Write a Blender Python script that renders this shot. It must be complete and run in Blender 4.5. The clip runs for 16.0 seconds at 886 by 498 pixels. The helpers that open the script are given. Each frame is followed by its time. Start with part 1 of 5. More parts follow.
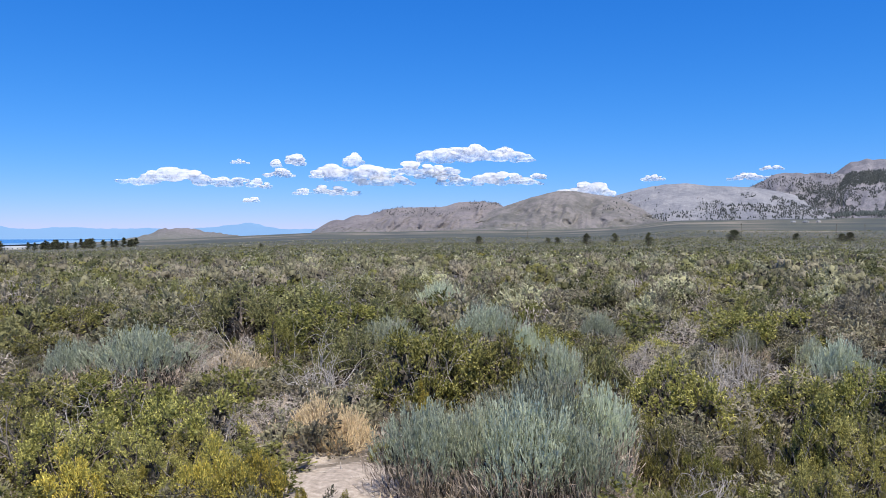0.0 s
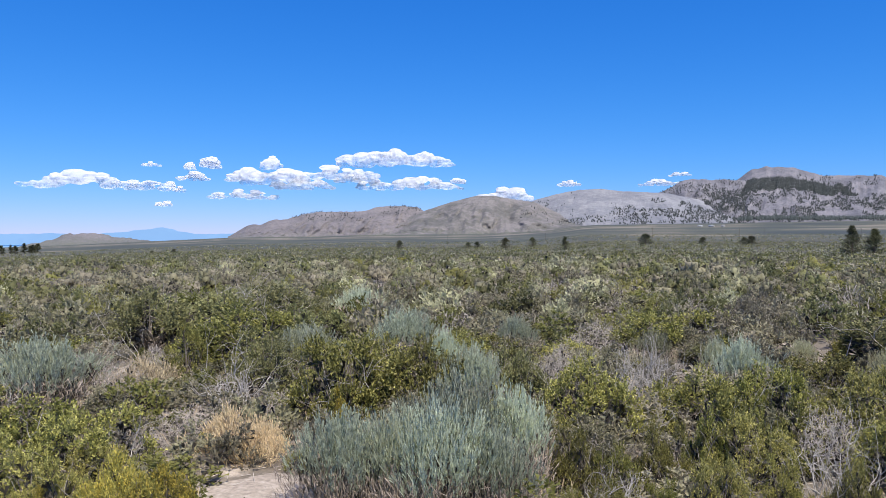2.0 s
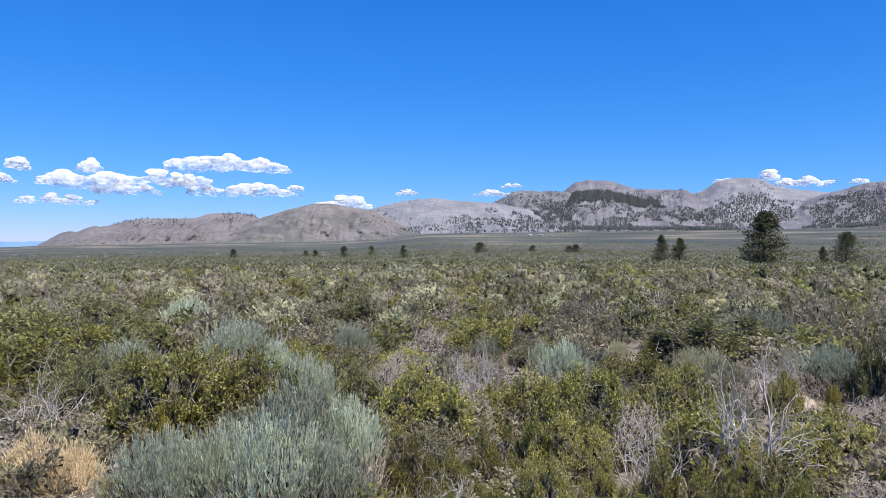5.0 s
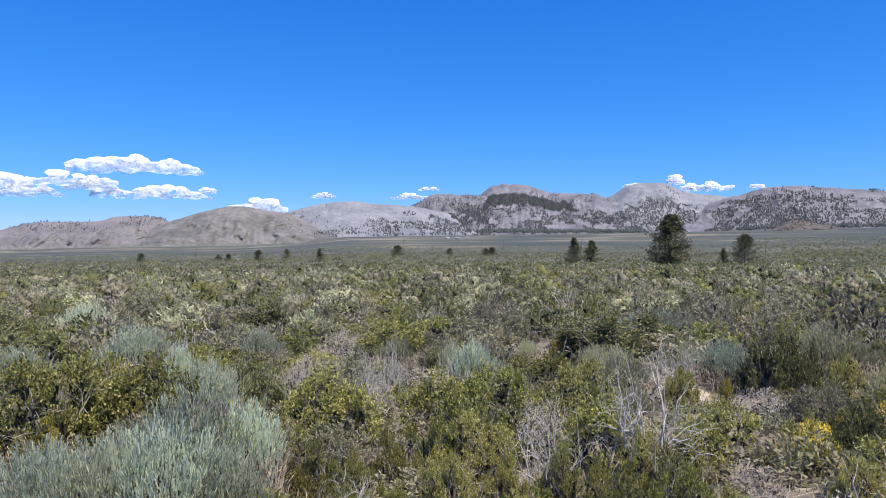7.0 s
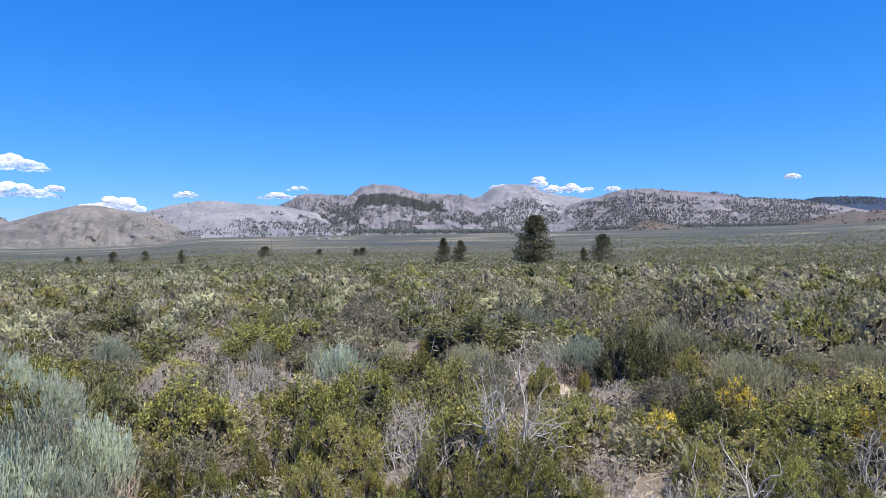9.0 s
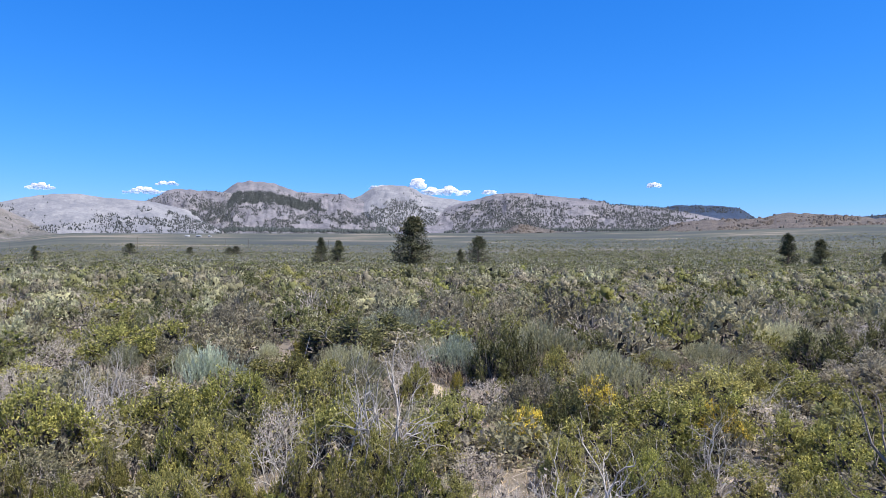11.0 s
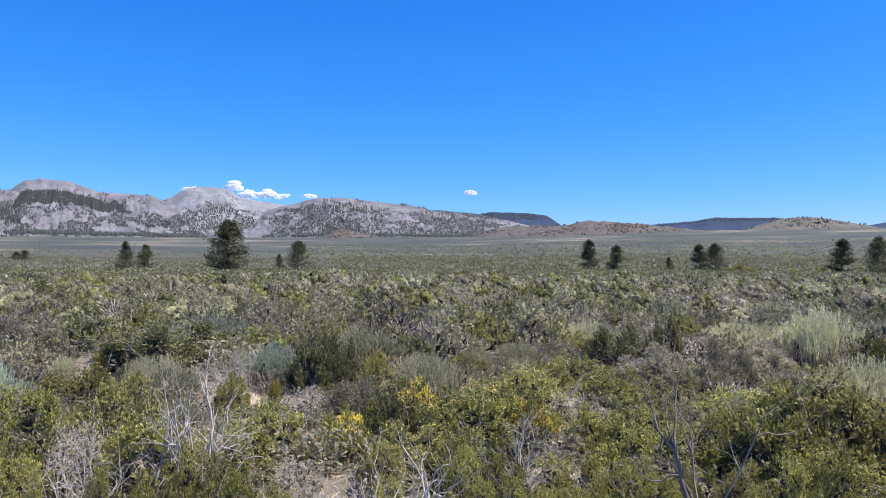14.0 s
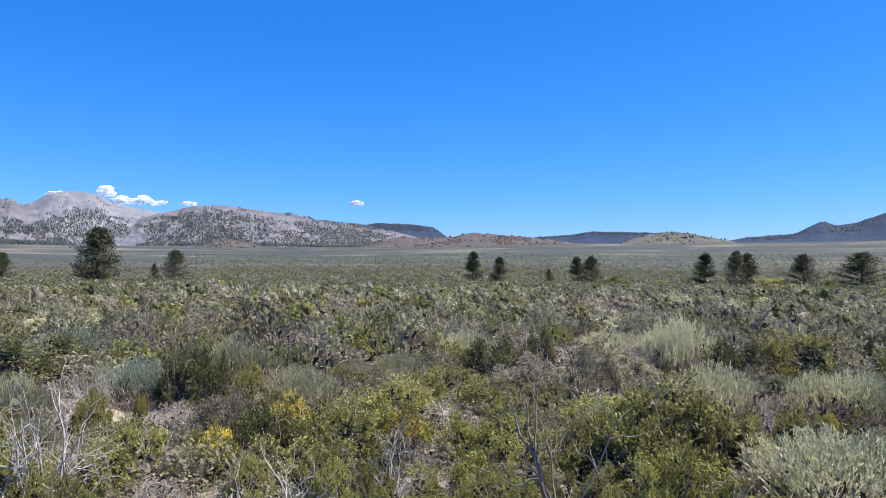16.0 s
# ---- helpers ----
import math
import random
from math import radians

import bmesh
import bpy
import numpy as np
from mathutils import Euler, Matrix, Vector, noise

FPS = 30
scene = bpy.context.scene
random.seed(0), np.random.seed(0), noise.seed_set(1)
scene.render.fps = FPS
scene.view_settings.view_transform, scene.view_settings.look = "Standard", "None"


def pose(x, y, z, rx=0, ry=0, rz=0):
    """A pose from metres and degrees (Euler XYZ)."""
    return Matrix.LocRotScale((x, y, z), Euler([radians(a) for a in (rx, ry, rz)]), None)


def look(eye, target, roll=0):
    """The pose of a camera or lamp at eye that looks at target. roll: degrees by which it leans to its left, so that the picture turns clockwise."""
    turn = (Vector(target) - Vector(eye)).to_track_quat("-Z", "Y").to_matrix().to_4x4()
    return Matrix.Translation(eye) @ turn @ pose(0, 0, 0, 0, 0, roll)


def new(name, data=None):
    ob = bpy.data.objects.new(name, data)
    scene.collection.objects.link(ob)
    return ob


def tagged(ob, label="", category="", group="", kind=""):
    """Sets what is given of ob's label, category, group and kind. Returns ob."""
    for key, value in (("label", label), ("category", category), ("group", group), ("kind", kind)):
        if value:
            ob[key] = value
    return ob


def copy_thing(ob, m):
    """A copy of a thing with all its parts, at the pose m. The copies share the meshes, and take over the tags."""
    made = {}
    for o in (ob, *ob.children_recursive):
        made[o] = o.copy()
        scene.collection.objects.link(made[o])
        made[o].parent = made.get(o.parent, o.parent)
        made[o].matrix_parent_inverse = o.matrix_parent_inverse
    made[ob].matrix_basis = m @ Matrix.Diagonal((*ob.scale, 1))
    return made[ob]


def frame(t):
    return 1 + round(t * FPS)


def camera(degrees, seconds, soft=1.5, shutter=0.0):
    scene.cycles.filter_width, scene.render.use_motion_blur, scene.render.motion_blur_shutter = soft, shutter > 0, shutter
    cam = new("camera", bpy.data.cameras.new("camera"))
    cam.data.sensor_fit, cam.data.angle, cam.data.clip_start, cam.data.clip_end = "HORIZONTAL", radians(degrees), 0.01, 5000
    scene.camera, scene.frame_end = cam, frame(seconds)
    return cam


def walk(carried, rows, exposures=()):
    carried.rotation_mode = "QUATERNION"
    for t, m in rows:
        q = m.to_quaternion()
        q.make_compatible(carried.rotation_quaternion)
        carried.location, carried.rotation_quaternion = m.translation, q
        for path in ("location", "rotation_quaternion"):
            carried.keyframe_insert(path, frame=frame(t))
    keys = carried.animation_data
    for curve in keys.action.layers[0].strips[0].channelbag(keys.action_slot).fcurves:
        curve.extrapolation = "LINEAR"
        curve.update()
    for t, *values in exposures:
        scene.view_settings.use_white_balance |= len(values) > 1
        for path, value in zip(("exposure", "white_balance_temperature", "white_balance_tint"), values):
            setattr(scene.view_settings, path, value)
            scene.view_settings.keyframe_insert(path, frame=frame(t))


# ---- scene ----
# the camera is held at the roadside and turns slowly to the right
cam = camera(62.46, 16.0, soft=0.6)
PATH = [
    (0, 0.000, 0.000, 2.300, -0.962, 0.064, 0.002),
    (0.5, 0.007, -0.010, 2.310, -0.920, 0.192, -1.470),
    (1, 0.028, 0.003, 2.312, -0.812, 0.325, -2.809),
    (1.5, 0.047, 0.013, 2.307, -0.651, 0.381, -4.274),
    (2, 0.049, 0.014, 2.306, -0.628, 0.245, -6.220),
    (2.5, 0.047, -0.000, 2.314, -0.526, 0.342, -8.155),
    (3, 0.052, 0.007, 2.317, -0.347, 0.393, -10.022),
    (3.5, 0.058, 0.012, 2.315, -0.155, 0.316, -12.062),
    (4, 0.046, 0.007, 2.313, -0.097, 0.363, -14.405),
    (4.5, 0.062, 0.010, 2.315, -0.066, 0.315, -16.764),
    (7, 0.233, -0.028, 2.276, 0.174, 0.522, -25.245),
    (7.5, 0.232, -0.030, 2.291, 0.292, 0.742, -27.126),
    (8, 0.252, -0.030, 2.295, 0.373, 0.923, -29.786),
    (8.5, 0.268, -0.035, 2.295, 0.231, 0.912, -32.658),
    (9, 0.284, -0.035, 2.295, 0.069, 0.898, -35.360),
    (11.5, 0.299, -0.083, 2.304, 0.087, -0.170, -47.394),
    (12, 0.314, -0.084, 2.307, 0.071, -0.426, -50.054),
    (12.5, 0.294, -0.080, 2.302, -0.069, -0.737, -52.571),
    (13, 0.279, -0.078, 2.298, -0.097, -0.747, -54.962),
    (13.5, 0.266, -0.081, 2.303, -0.058, -0.592, -56.969),
    (14, 0.285, -0.084, 2.301, 0.407, 0.054, -58.867),
    (14.5, 0.305, -0.101, 2.304, 1.118, 0.214, -61.287),
    (15, 0.301, -0.155, 2.308, 1.600, -0.183, -63.571),
    (15.5, 0.289, -0.202, 2.311, 1.508, -0.439, -65.741),
    (16, 0.284, -0.238, 2.307, 1.284, -0.317, -67.749),
]
walk(cam, [(t, pose(x, y, z, 90 + pitch, roll, yaw)) for t, x, y, z, pitch, roll, yaw in PATH],
     exposures=[(0, 0.56), (4.5, 0.65), (8, 0.75), (12.5, 0.88), (16, 0.86)])

# ---- world, sun ----
SUN_AZ, SUN_EL = -160.0, 58.0          # degrees left of +Y, degrees up


def heading(az, el=0.0):
    """Unit way at az degrees left of +Y and el degrees up."""
    a, e = math.radians(az), math.radians(el)
    return Vector((-math.sin(a) * math.cos(e), math.cos(a) * math.cos(e), math.sin(e)))


world = bpy.data.worlds.new("sky")
world.use_nodes = True
scene.world = world
wn, wl = world.node_tree.nodes, world.node_tree.links
sky = wn.new("ShaderNodeTexSky")
sky.sky_type = "NISHITA"
sky.sun_disc = False
sky.sun_elevation = radians(SUN_EL)
sky.sun_rotation = radians(-SUN_AZ)
sky.altitude, sky.air_density, sky.dust_density, sky.ozone_density = 2000, 1.0, 0.6, 3.0
# the deep blue of thin, dry mountain air, paling to the horizon
split, join = wn.new("ShaderNodeSeparateColor"), wn.new("ShaderNodeCombineColor")
wl.new(sky.outputs[0], split.inputs[0])
for k, (gain, power) in enumerate(((0.157, 1.7), (0.90, 0.88), (3.01, 0.55))):
    p, g = wn.new("ShaderNodeMath"), wn.new("ShaderNodeMath")
    p.operation, g.operation = "POWER", "MULTIPLY"
    p.inputs[1].default_value, g.inputs[1].default_value = power, gain
    wl.new(split.outputs[k], p.inputs[0])
    wl.new(p.outputs[0], g.inputs[0])
    wl.new(g.outputs[0], join.inputs[k])
wl.new(join.outputs[0], wn["Background"].inputs["Color"])
wn["Background"].inputs["Strength"].default_value = 0.078

sun_data = bpy.data.lights.new("sun", "SUN")
sun_data.energy, sun_data.angle, sun_data.color = 5.0, radians(0.53), (1.0, 0.94, 0.85)
sun = new("sun", sun_data)
sun.matrix_world = look(heading(SUN_AZ, SUN_EL) * 100, (0, 0, 0))


# ---- mesh and noise helpers ----
def mesh_from(name, V, F):
    """A mesh from vertices (n, 3) and faces (m, k), all of k corners."""
    V, F = np.ascontiguousarray(V, np.float32), np.ascontiguousarray(F, np.int32)
    me = bpy.data.meshes.new(name)
    me.vertices.add(len(V))
    me.vertices.foreach_set("co", V.ravel())
    me.loops.add(F.size)
    me.loops.foreach_set("vertex_index", F.ravel())
    me.polygons.add(len(F))
    me.polygons.foreach_set("loop_start", np.arange(len(F), dtype=np.int32) * F.shape[1])
    me.update(calc_edges=True)
    me.validate()
    return me


def smooth(me):
    me.polygons.foreach_set("use_smooth", np.ones(len(me.polygons), dtype=bool))
    return me


def thing(name, material, V, F, label="", category="", group="", kind="", parent=None, soft=False):
    me = mesh_from(name, V, F)
    if soft:
        smooth(me)
    me.materials.append(material)
    ob = new(name, me)
    if parent is not None:
        ob.parent = parent
    return tagged(ob, label, category, group, kind)


def part(name, data, material, parent, label=""):
    """Links (V, F) or a bmesh as one mesh under its thing."""
    if isinstance(data, tuple):
        me = mesh_from(name, *data)
    else:
        me = bpy.data.meshes.new(name)
        data.to_mesh(me)
        data.free()
    me.materials.append(material)
    ob = new(name, me)
    ob.parent = parent
    return tagged(ob, label)


def vnoise(P, seed=0):
    """Smooth value noise of points (n, 3), from -1 to 1."""
    P = np.asarray(P, float)
    i = np.floor(P).astype(np.int64)
    f = P - i
    f = f * f * (3 - 2 * f)
    out = np.zeros(len(P))
    for a in (0, 1):
        for b in (0, 1):
            for c in (0, 1):
                q = i + (a, b, c)
                k = (q[:, 0] * 374761393 + q[:, 1] * 668265263 + q[:, 2] * 2147483647 + seed * 974711) & 0xFFFFFFFF
                k = ((k ^ (k >> 13)) * 1274126177) & 0xFFFFFFFF
                k = k ^ (k >> 16)
                w = np.where(a, f[:, 0], 1 - f[:, 0]) * np.where(b, f[:, 1], 1 - f[:, 1]) * np.where(c, f[:, 2], 1 - f[:, 2])
                out += w * ((k & 0xFFFF) / 32767.5 - 1)
    return out


def fbm(P, octaves=4, seed=0):
    P, out, amp = np.asarray(P, float), 0, 1.0
    for o in range(octaves):
        out = out + amp * vnoise(P * 2.0 ** o + 17.3 * o, seed + o)
        amp *= 0.5
    return out


def unit(v):
    return v / (np.linalg.norm(v, axis=-1, keepdims=True) + 1e-9)


def cat(*pieces):
    """Joins (V, F) pieces of equal corner counts."""
    Vs, Fs, n = [], [], 0
    for V, F in pieces:
        Vs.append(V)
        Fs.append(F + n)
        n += len(V)
    return np.concatenate(Vs), np.concatenate(Fs)


def tubes(A, B, ra, rb, sides=3):
    """Thin tapered rods from A to B."""
    A, B = np.asarray(A, float), np.asarray(B, float)
    n = len(A)
    ra, rb = np.broadcast_to(ra, n), np.broadcast_to(rb, n)
    d = unit(B - A)
    ref = np.where(np.abs(d[:, 2:3]) > 0.9, np.array([[1.0, 0, 0]]), np.array([[0, 0, 1.0]]))
    s = unit(np.cross(d, ref))
    u = np.cross(s, d)
    ring = []
    for c, r in ((A, ra), (B, rb)):
        for k in range(sides):
            a = 2 * math.pi * k / sides
            ring.append(c + r[:, None] * (math.cos(a) * s + math.sin(a) * u))
    V = np.stack(ring, 1).reshape(-1, 3)
    base = np.arange(n)[:, None, None] * 2 * sides
    k = np.arange(sides)
    q = np.stack([k, (k + 1) % sides, sides + (k + 1) % sides, sides + k], 1)[None]
    return V, (base + q).reshape(-1, 4)


def leaves(P, D, L, W, rng, face=None, loose=0.42):
    """Wedge-shaped leaves at P that point along D; face: the way their upper sides tend to turn."""
    n = len(P)
    D = unit(D)
    N = rng.normal(size=(n, 3))
    if face is not None:
        N = N * loose + unit(face)
    S = unit(np.cross(D, N))
    L, W = np.broadcast_to(L, n)[:, None], np.broadcast_to(W, n)[:, None]
    V = np.stack([P + D * L - S * W / 2, P, P + D * L * rng.uniform(0.75, 1.1, (n, 1)) + S * W / 2], 1).reshape(-1, 3)
    return V, np.arange(3 * n).reshape(n, 3)


# ---- materials ----
def material(name):
    m = bpy.data.materials.new(name)
    m.use_nodes = True
    return m, m.node_tree.nodes, m.node_tree.links, m.node_tree.nodes["Principled BSDF"]


def ramp(nodes, colours, source, links):
    r = nodes.new("ShaderNodeValToRGB")
    e = r.color_ramp.elements
    while len(e) < len(colours):
        e.new(0.5)
    for k, c in enumerate(colours):
        pos, col = c if len(c) == 2 else (k / max(1, len(colours) - 1), c)
        e[k].position = pos
        e[k].color = (*col, 1)
    links.new(source, r.inputs[0])
    return r.outputs[0]


def noise_tex(nodes, links, scale, detail=4, vector=None, rough=0.55):
    n = nodes.new("ShaderNodeTexNoise")
    n.inputs["Scale"].default_value, n.inputs["Detail"].default_value, n.inputs["Roughness"].default_value = scale, detail, rough
    if vector is not None:
        links.new(vector, n.inputs["Vector"])
    return n.outputs["Fac"]


def mix(nodes, links, fac, a, b, kind="MIX"):
    m = nodes.new("ShaderNodeMix")
    m.data_type, m.blend_type = "RGBA", kind
    for sock, val in ((m.inputs[0], fac), (m.inputs[6], a), (m.inputs[7], b)):
        if isinstance(val, (int, float)):
            sock.default_value = val
        elif isinstance(val, tuple):
            sock.default_value = (*val, 1)
        else:
            links.new(val, sock)
    return m.outputs[2]


def maths(nodes, links, op, a, b=0.0):
    m = nodes.new("ShaderNodeMath")
    m.operation = op
    for sock, val in ((m.inputs[0], a), (m.inputs[1], b)):
        if isinstance(val, (int, float)):
            sock.default_value = val
        else:
            links.new(val, sock)
    return m.outputs[0]


def span(nodes, links, value, lo, hi, a=0.0, b=1.0):
    m = nodes.new("ShaderNodeMapRange")
    for k, x in ((1, lo), (2, hi), (3, a), (4, b)):
        m.inputs[k].default_value = x
    links.new(value, m.inputs[0])
    return m.outputs[0]


def foliage(name, first, second, through_light=0.25, rough=0.65, patch=0.35):
    """Leaves: two ramps of colours, chosen by plant and by place, varied leaf by leaf."""
    m, n, l, b = material(name)
    geo, info = n.new("ShaderNodeNewGeometry"), n.new("ShaderNodeObjectInfo")
    even = n.new("ShaderNodeAttribute")
    even.attribute_name = "even"
    leaf = maths(n, l, "ADD", maths(n, l, "MULTIPLY", geo.outputs["Random Per Island"], maths(n, l, "SUBTRACT", 1.0, even.outputs["Fac"])), maths(n, l, "MULTIPLY", even.outputs["Fac"], 0.24))
    a = ramp(n, first, leaf, l)
    c = ramp(n, second, leaf, l)
    own = n.new("ShaderNodeAttribute")
    own.attribute_name = "plant"
    which = maths(n, l, "FRACT", maths(n, l, "ADD", own.outputs["Fac"], info.outputs["Random"]))
    col = mix(n, l, which, a, c)
    place = noise_tex(n, l, patch, 3, geo.outputs["Position"])
    speck = span(n, l, noise_tex(n, l, 22, 3, geo.outputs["Position"], 0.7), 0.35, 0.65, 0.65, 1.35)
    calm = maths(n, l, "ADD", 1.0, maths(n, l, "MULTIPLY", maths(n, l, "SUBTRACT", speck, 1.0), maths(n, l, "SUBTRACT", 1.0, maths(n, l, "MULTIPLY", even.outputs["Fac"], 0.6))))
    vivid = maths(n, l, "ADD", maths(n, l, "MULTIPLY", calm, span(n, l, place, 0.3, 0.7, 0.8, 1.2)), span(n, l, maths(n, l, "FRACT", maths(n, l, "MULTIPLY", which, 7.31)), 0, 1, -0.36, 0.36))
    scale = n.new("ShaderNodeVectorMath")
    scale.operation = "SCALE"
    l.new(col, scale.inputs[0])
    l.new(vivid, scale.inputs["Scale"])
    col = scale.outputs[0]
    l.new(col, b.inputs["Base Color"])
    b.inputs["Roughness"].default_value = rough
    b.inputs["Specular IOR Level"].default_value = 0.25
    bump = n.new("ShaderNodeBump")
    bump.inputs["Strength"].default_value, bump.inputs["Distance"].default_value = 0.3, 0.03
    l.new(noise_tex(n, l, 16, 4, geo.outputs["Position"], 0.7), bump.inputs["Height"])
    l.new(bump.outputs[0], b.inputs["Normal"])
    t, s = n.new("ShaderNodeBsdfTranslucent"), n.new("ShaderNodeMixShader")
    l.new(col, t.inputs["Color"])
    s.inputs[0].default_value = through_light
    l.new(b.outputs[0], s.inputs[1])
    l.new(t.outputs[0], s.inputs[2])
    end = s.outputs[0]
    l.new(end, n["Material Output"].inputs["Surface"])
    return m


def wood(name, dark, light, scale=18.0):
    m, n, l, b = material(name)
    geo = n.new("ShaderNodeNewGeometry")
    fac = maths(n, l, "ADD", maths(n, l, "MULTIPLY", geo.outputs["Random Per Island"], 0.6), maths(n, l, "MULTIPLY", noise_tex(n, l, scale, 5, geo.outputs["Position"]), 0.4))
    l.new(ramp(n, [dark, light], fac, l), b.inputs["Base Color"])
    b.inputs["Roughness"].default_value = 0.85
    return m


SAGE = foliage("sage_leaf", [(0.39, 0.435, 0.31), (0.485, 0.535, 0.39), (0.57, 0.61, 0.455)], [(0.335, 0.345, 0.23), (0.42, 0.43, 0.29), (0.505, 0.505, 0.35)], 0.5)
GREENSAGE = foliage("green_sage_leaf", [(0.30, 0.30, 0.185), (0.395, 0.395, 0.25), (0.49, 0.485, 0.315)], [(0.33, 0.315, 0.18), (0.425, 0.405, 0.24), (0.52, 0.49, 0.30)], 0.45)
BITTER = foliage("bitterbrush_leaf", [(0.10, 0.108, 0.03), (0.25, 0.255, 0.065), (0.52, 0.49, 0.14)], [(0.13, 0.122, 0.045), (0.28, 0.258, 0.085), (0.50, 0.44, 0.155)], 0.45, 0.5)
DARK = foliage("dark_brush_leaf", [(0.105, 0.112, 0.048), (0.18, 0.185, 0.075), (0.29, 0.285, 0.115)], [(0.14, 0.135, 0.06), (0.205, 0.195, 0.087), (0.30, 0.275, 0.128)], 0.42)
RABBIT = foliage("rabbitbrush_leaf", [(0.15, 0.15, 0.04), (0.36, 0.31, 0.065), (0.68, 0.51, 0.09)], [(0.16, 0.165, 0.05), (0.31, 0.29, 0.08), (0.54, 0.45, 0.11)], 0.3)
FLOWER = foliage("yellow_flower", [(0.60, 0.45, 0.06), (0.70, 0.54, 0.08), (0.77, 0.61, 0.12)], [(0.62, 0.43, 0.06), (0.69, 0.50, 0.08), (0.75, 0.57, 0.11)], 0.25)
STRAW = foliage("dry_grass", [(0.44, 0.33, 0.18), (0.53, 0.40, 0.23), (0.60, 0.47, 0.29)], [(0.46, 0.36, 0.22), (0.54, 0.44, 0.28), (0.62, 0.52, 0.35)], 0.22)
GREYLEAF = foliage("grey_brush_leaf", [(0.225, 0.197, 0.142), (0.30, 0.263, 0.193), (0.385, 0.338, 0.25)], [(0.195, 0.187, 0.108), (0.262, 0.248, 0.145), (0.335, 0.312, 0.185)], 0.4)
SKIRT = foliage("dry_flower_stalk", [(0.36, 0.285, 0.22), (0.45, 0.36, 0.285), (0.54, 0.45, 0.37)], [(0.38, 0.31, 0.23), (0.47, 0.39, 0.30), (0.56, 0.47, 0.38)], 0.2)
# needles of the far pines, with the haze's slate tint in their colour
HAZED_PINE = foliage("hazed_pine_needle", [(0.023, 0.031, 0.032), (0.036, 0.046, 0.047), (0.054, 0.063, 0.062)], [(0.022, 0.03, 0.031), (0.036, 0.045, 0.046), (0.054, 0.063, 0.061)], 0.05)
NEEDLE = foliage("pine_needle", [(0.031, 0.039, 0.019), (0.064, 0.072, 0.034), (0.118, 0.122, 0.058)], [(0.036, 0.041, 0.022), (0.078, 0.08, 0.039), (0.138, 0.13, 0.066)], 0.15)
# near-black twig colour that stands in for the shade inside each bush
INNER_SHADE = wood("brush_inner_shade", (0.022, 0.019, 0.014), (0.07, 0.058, 0.043), 30)
TWIG = wood("brush_wood", (0.12, 0.095, 0.075), (0.34, 0.285, 0.24))
GREYTWIG = wood("grey_twig", (0.27, 0.23, 0.195), (0.57, 0.505, 0.44))
DEADWOOD = wood("bleached_wood", (0.26, 0.238, 0.212), (0.56, 0.52, 0.475))
BARK = wood("pine_bark", (0.06, 0.04, 0.03), (0.17, 0.11, 0.08), 6.0)
SNAGWOOD = wood("grey_snag_wood", (0.09, 0.075, 0.065), (0.29, 0.25, 0.215))
POLEWOOD = wood("weathered_pole_wood", (0.09, 0.07, 0.055), (0.17, 0.14, 0.11), 5.0)


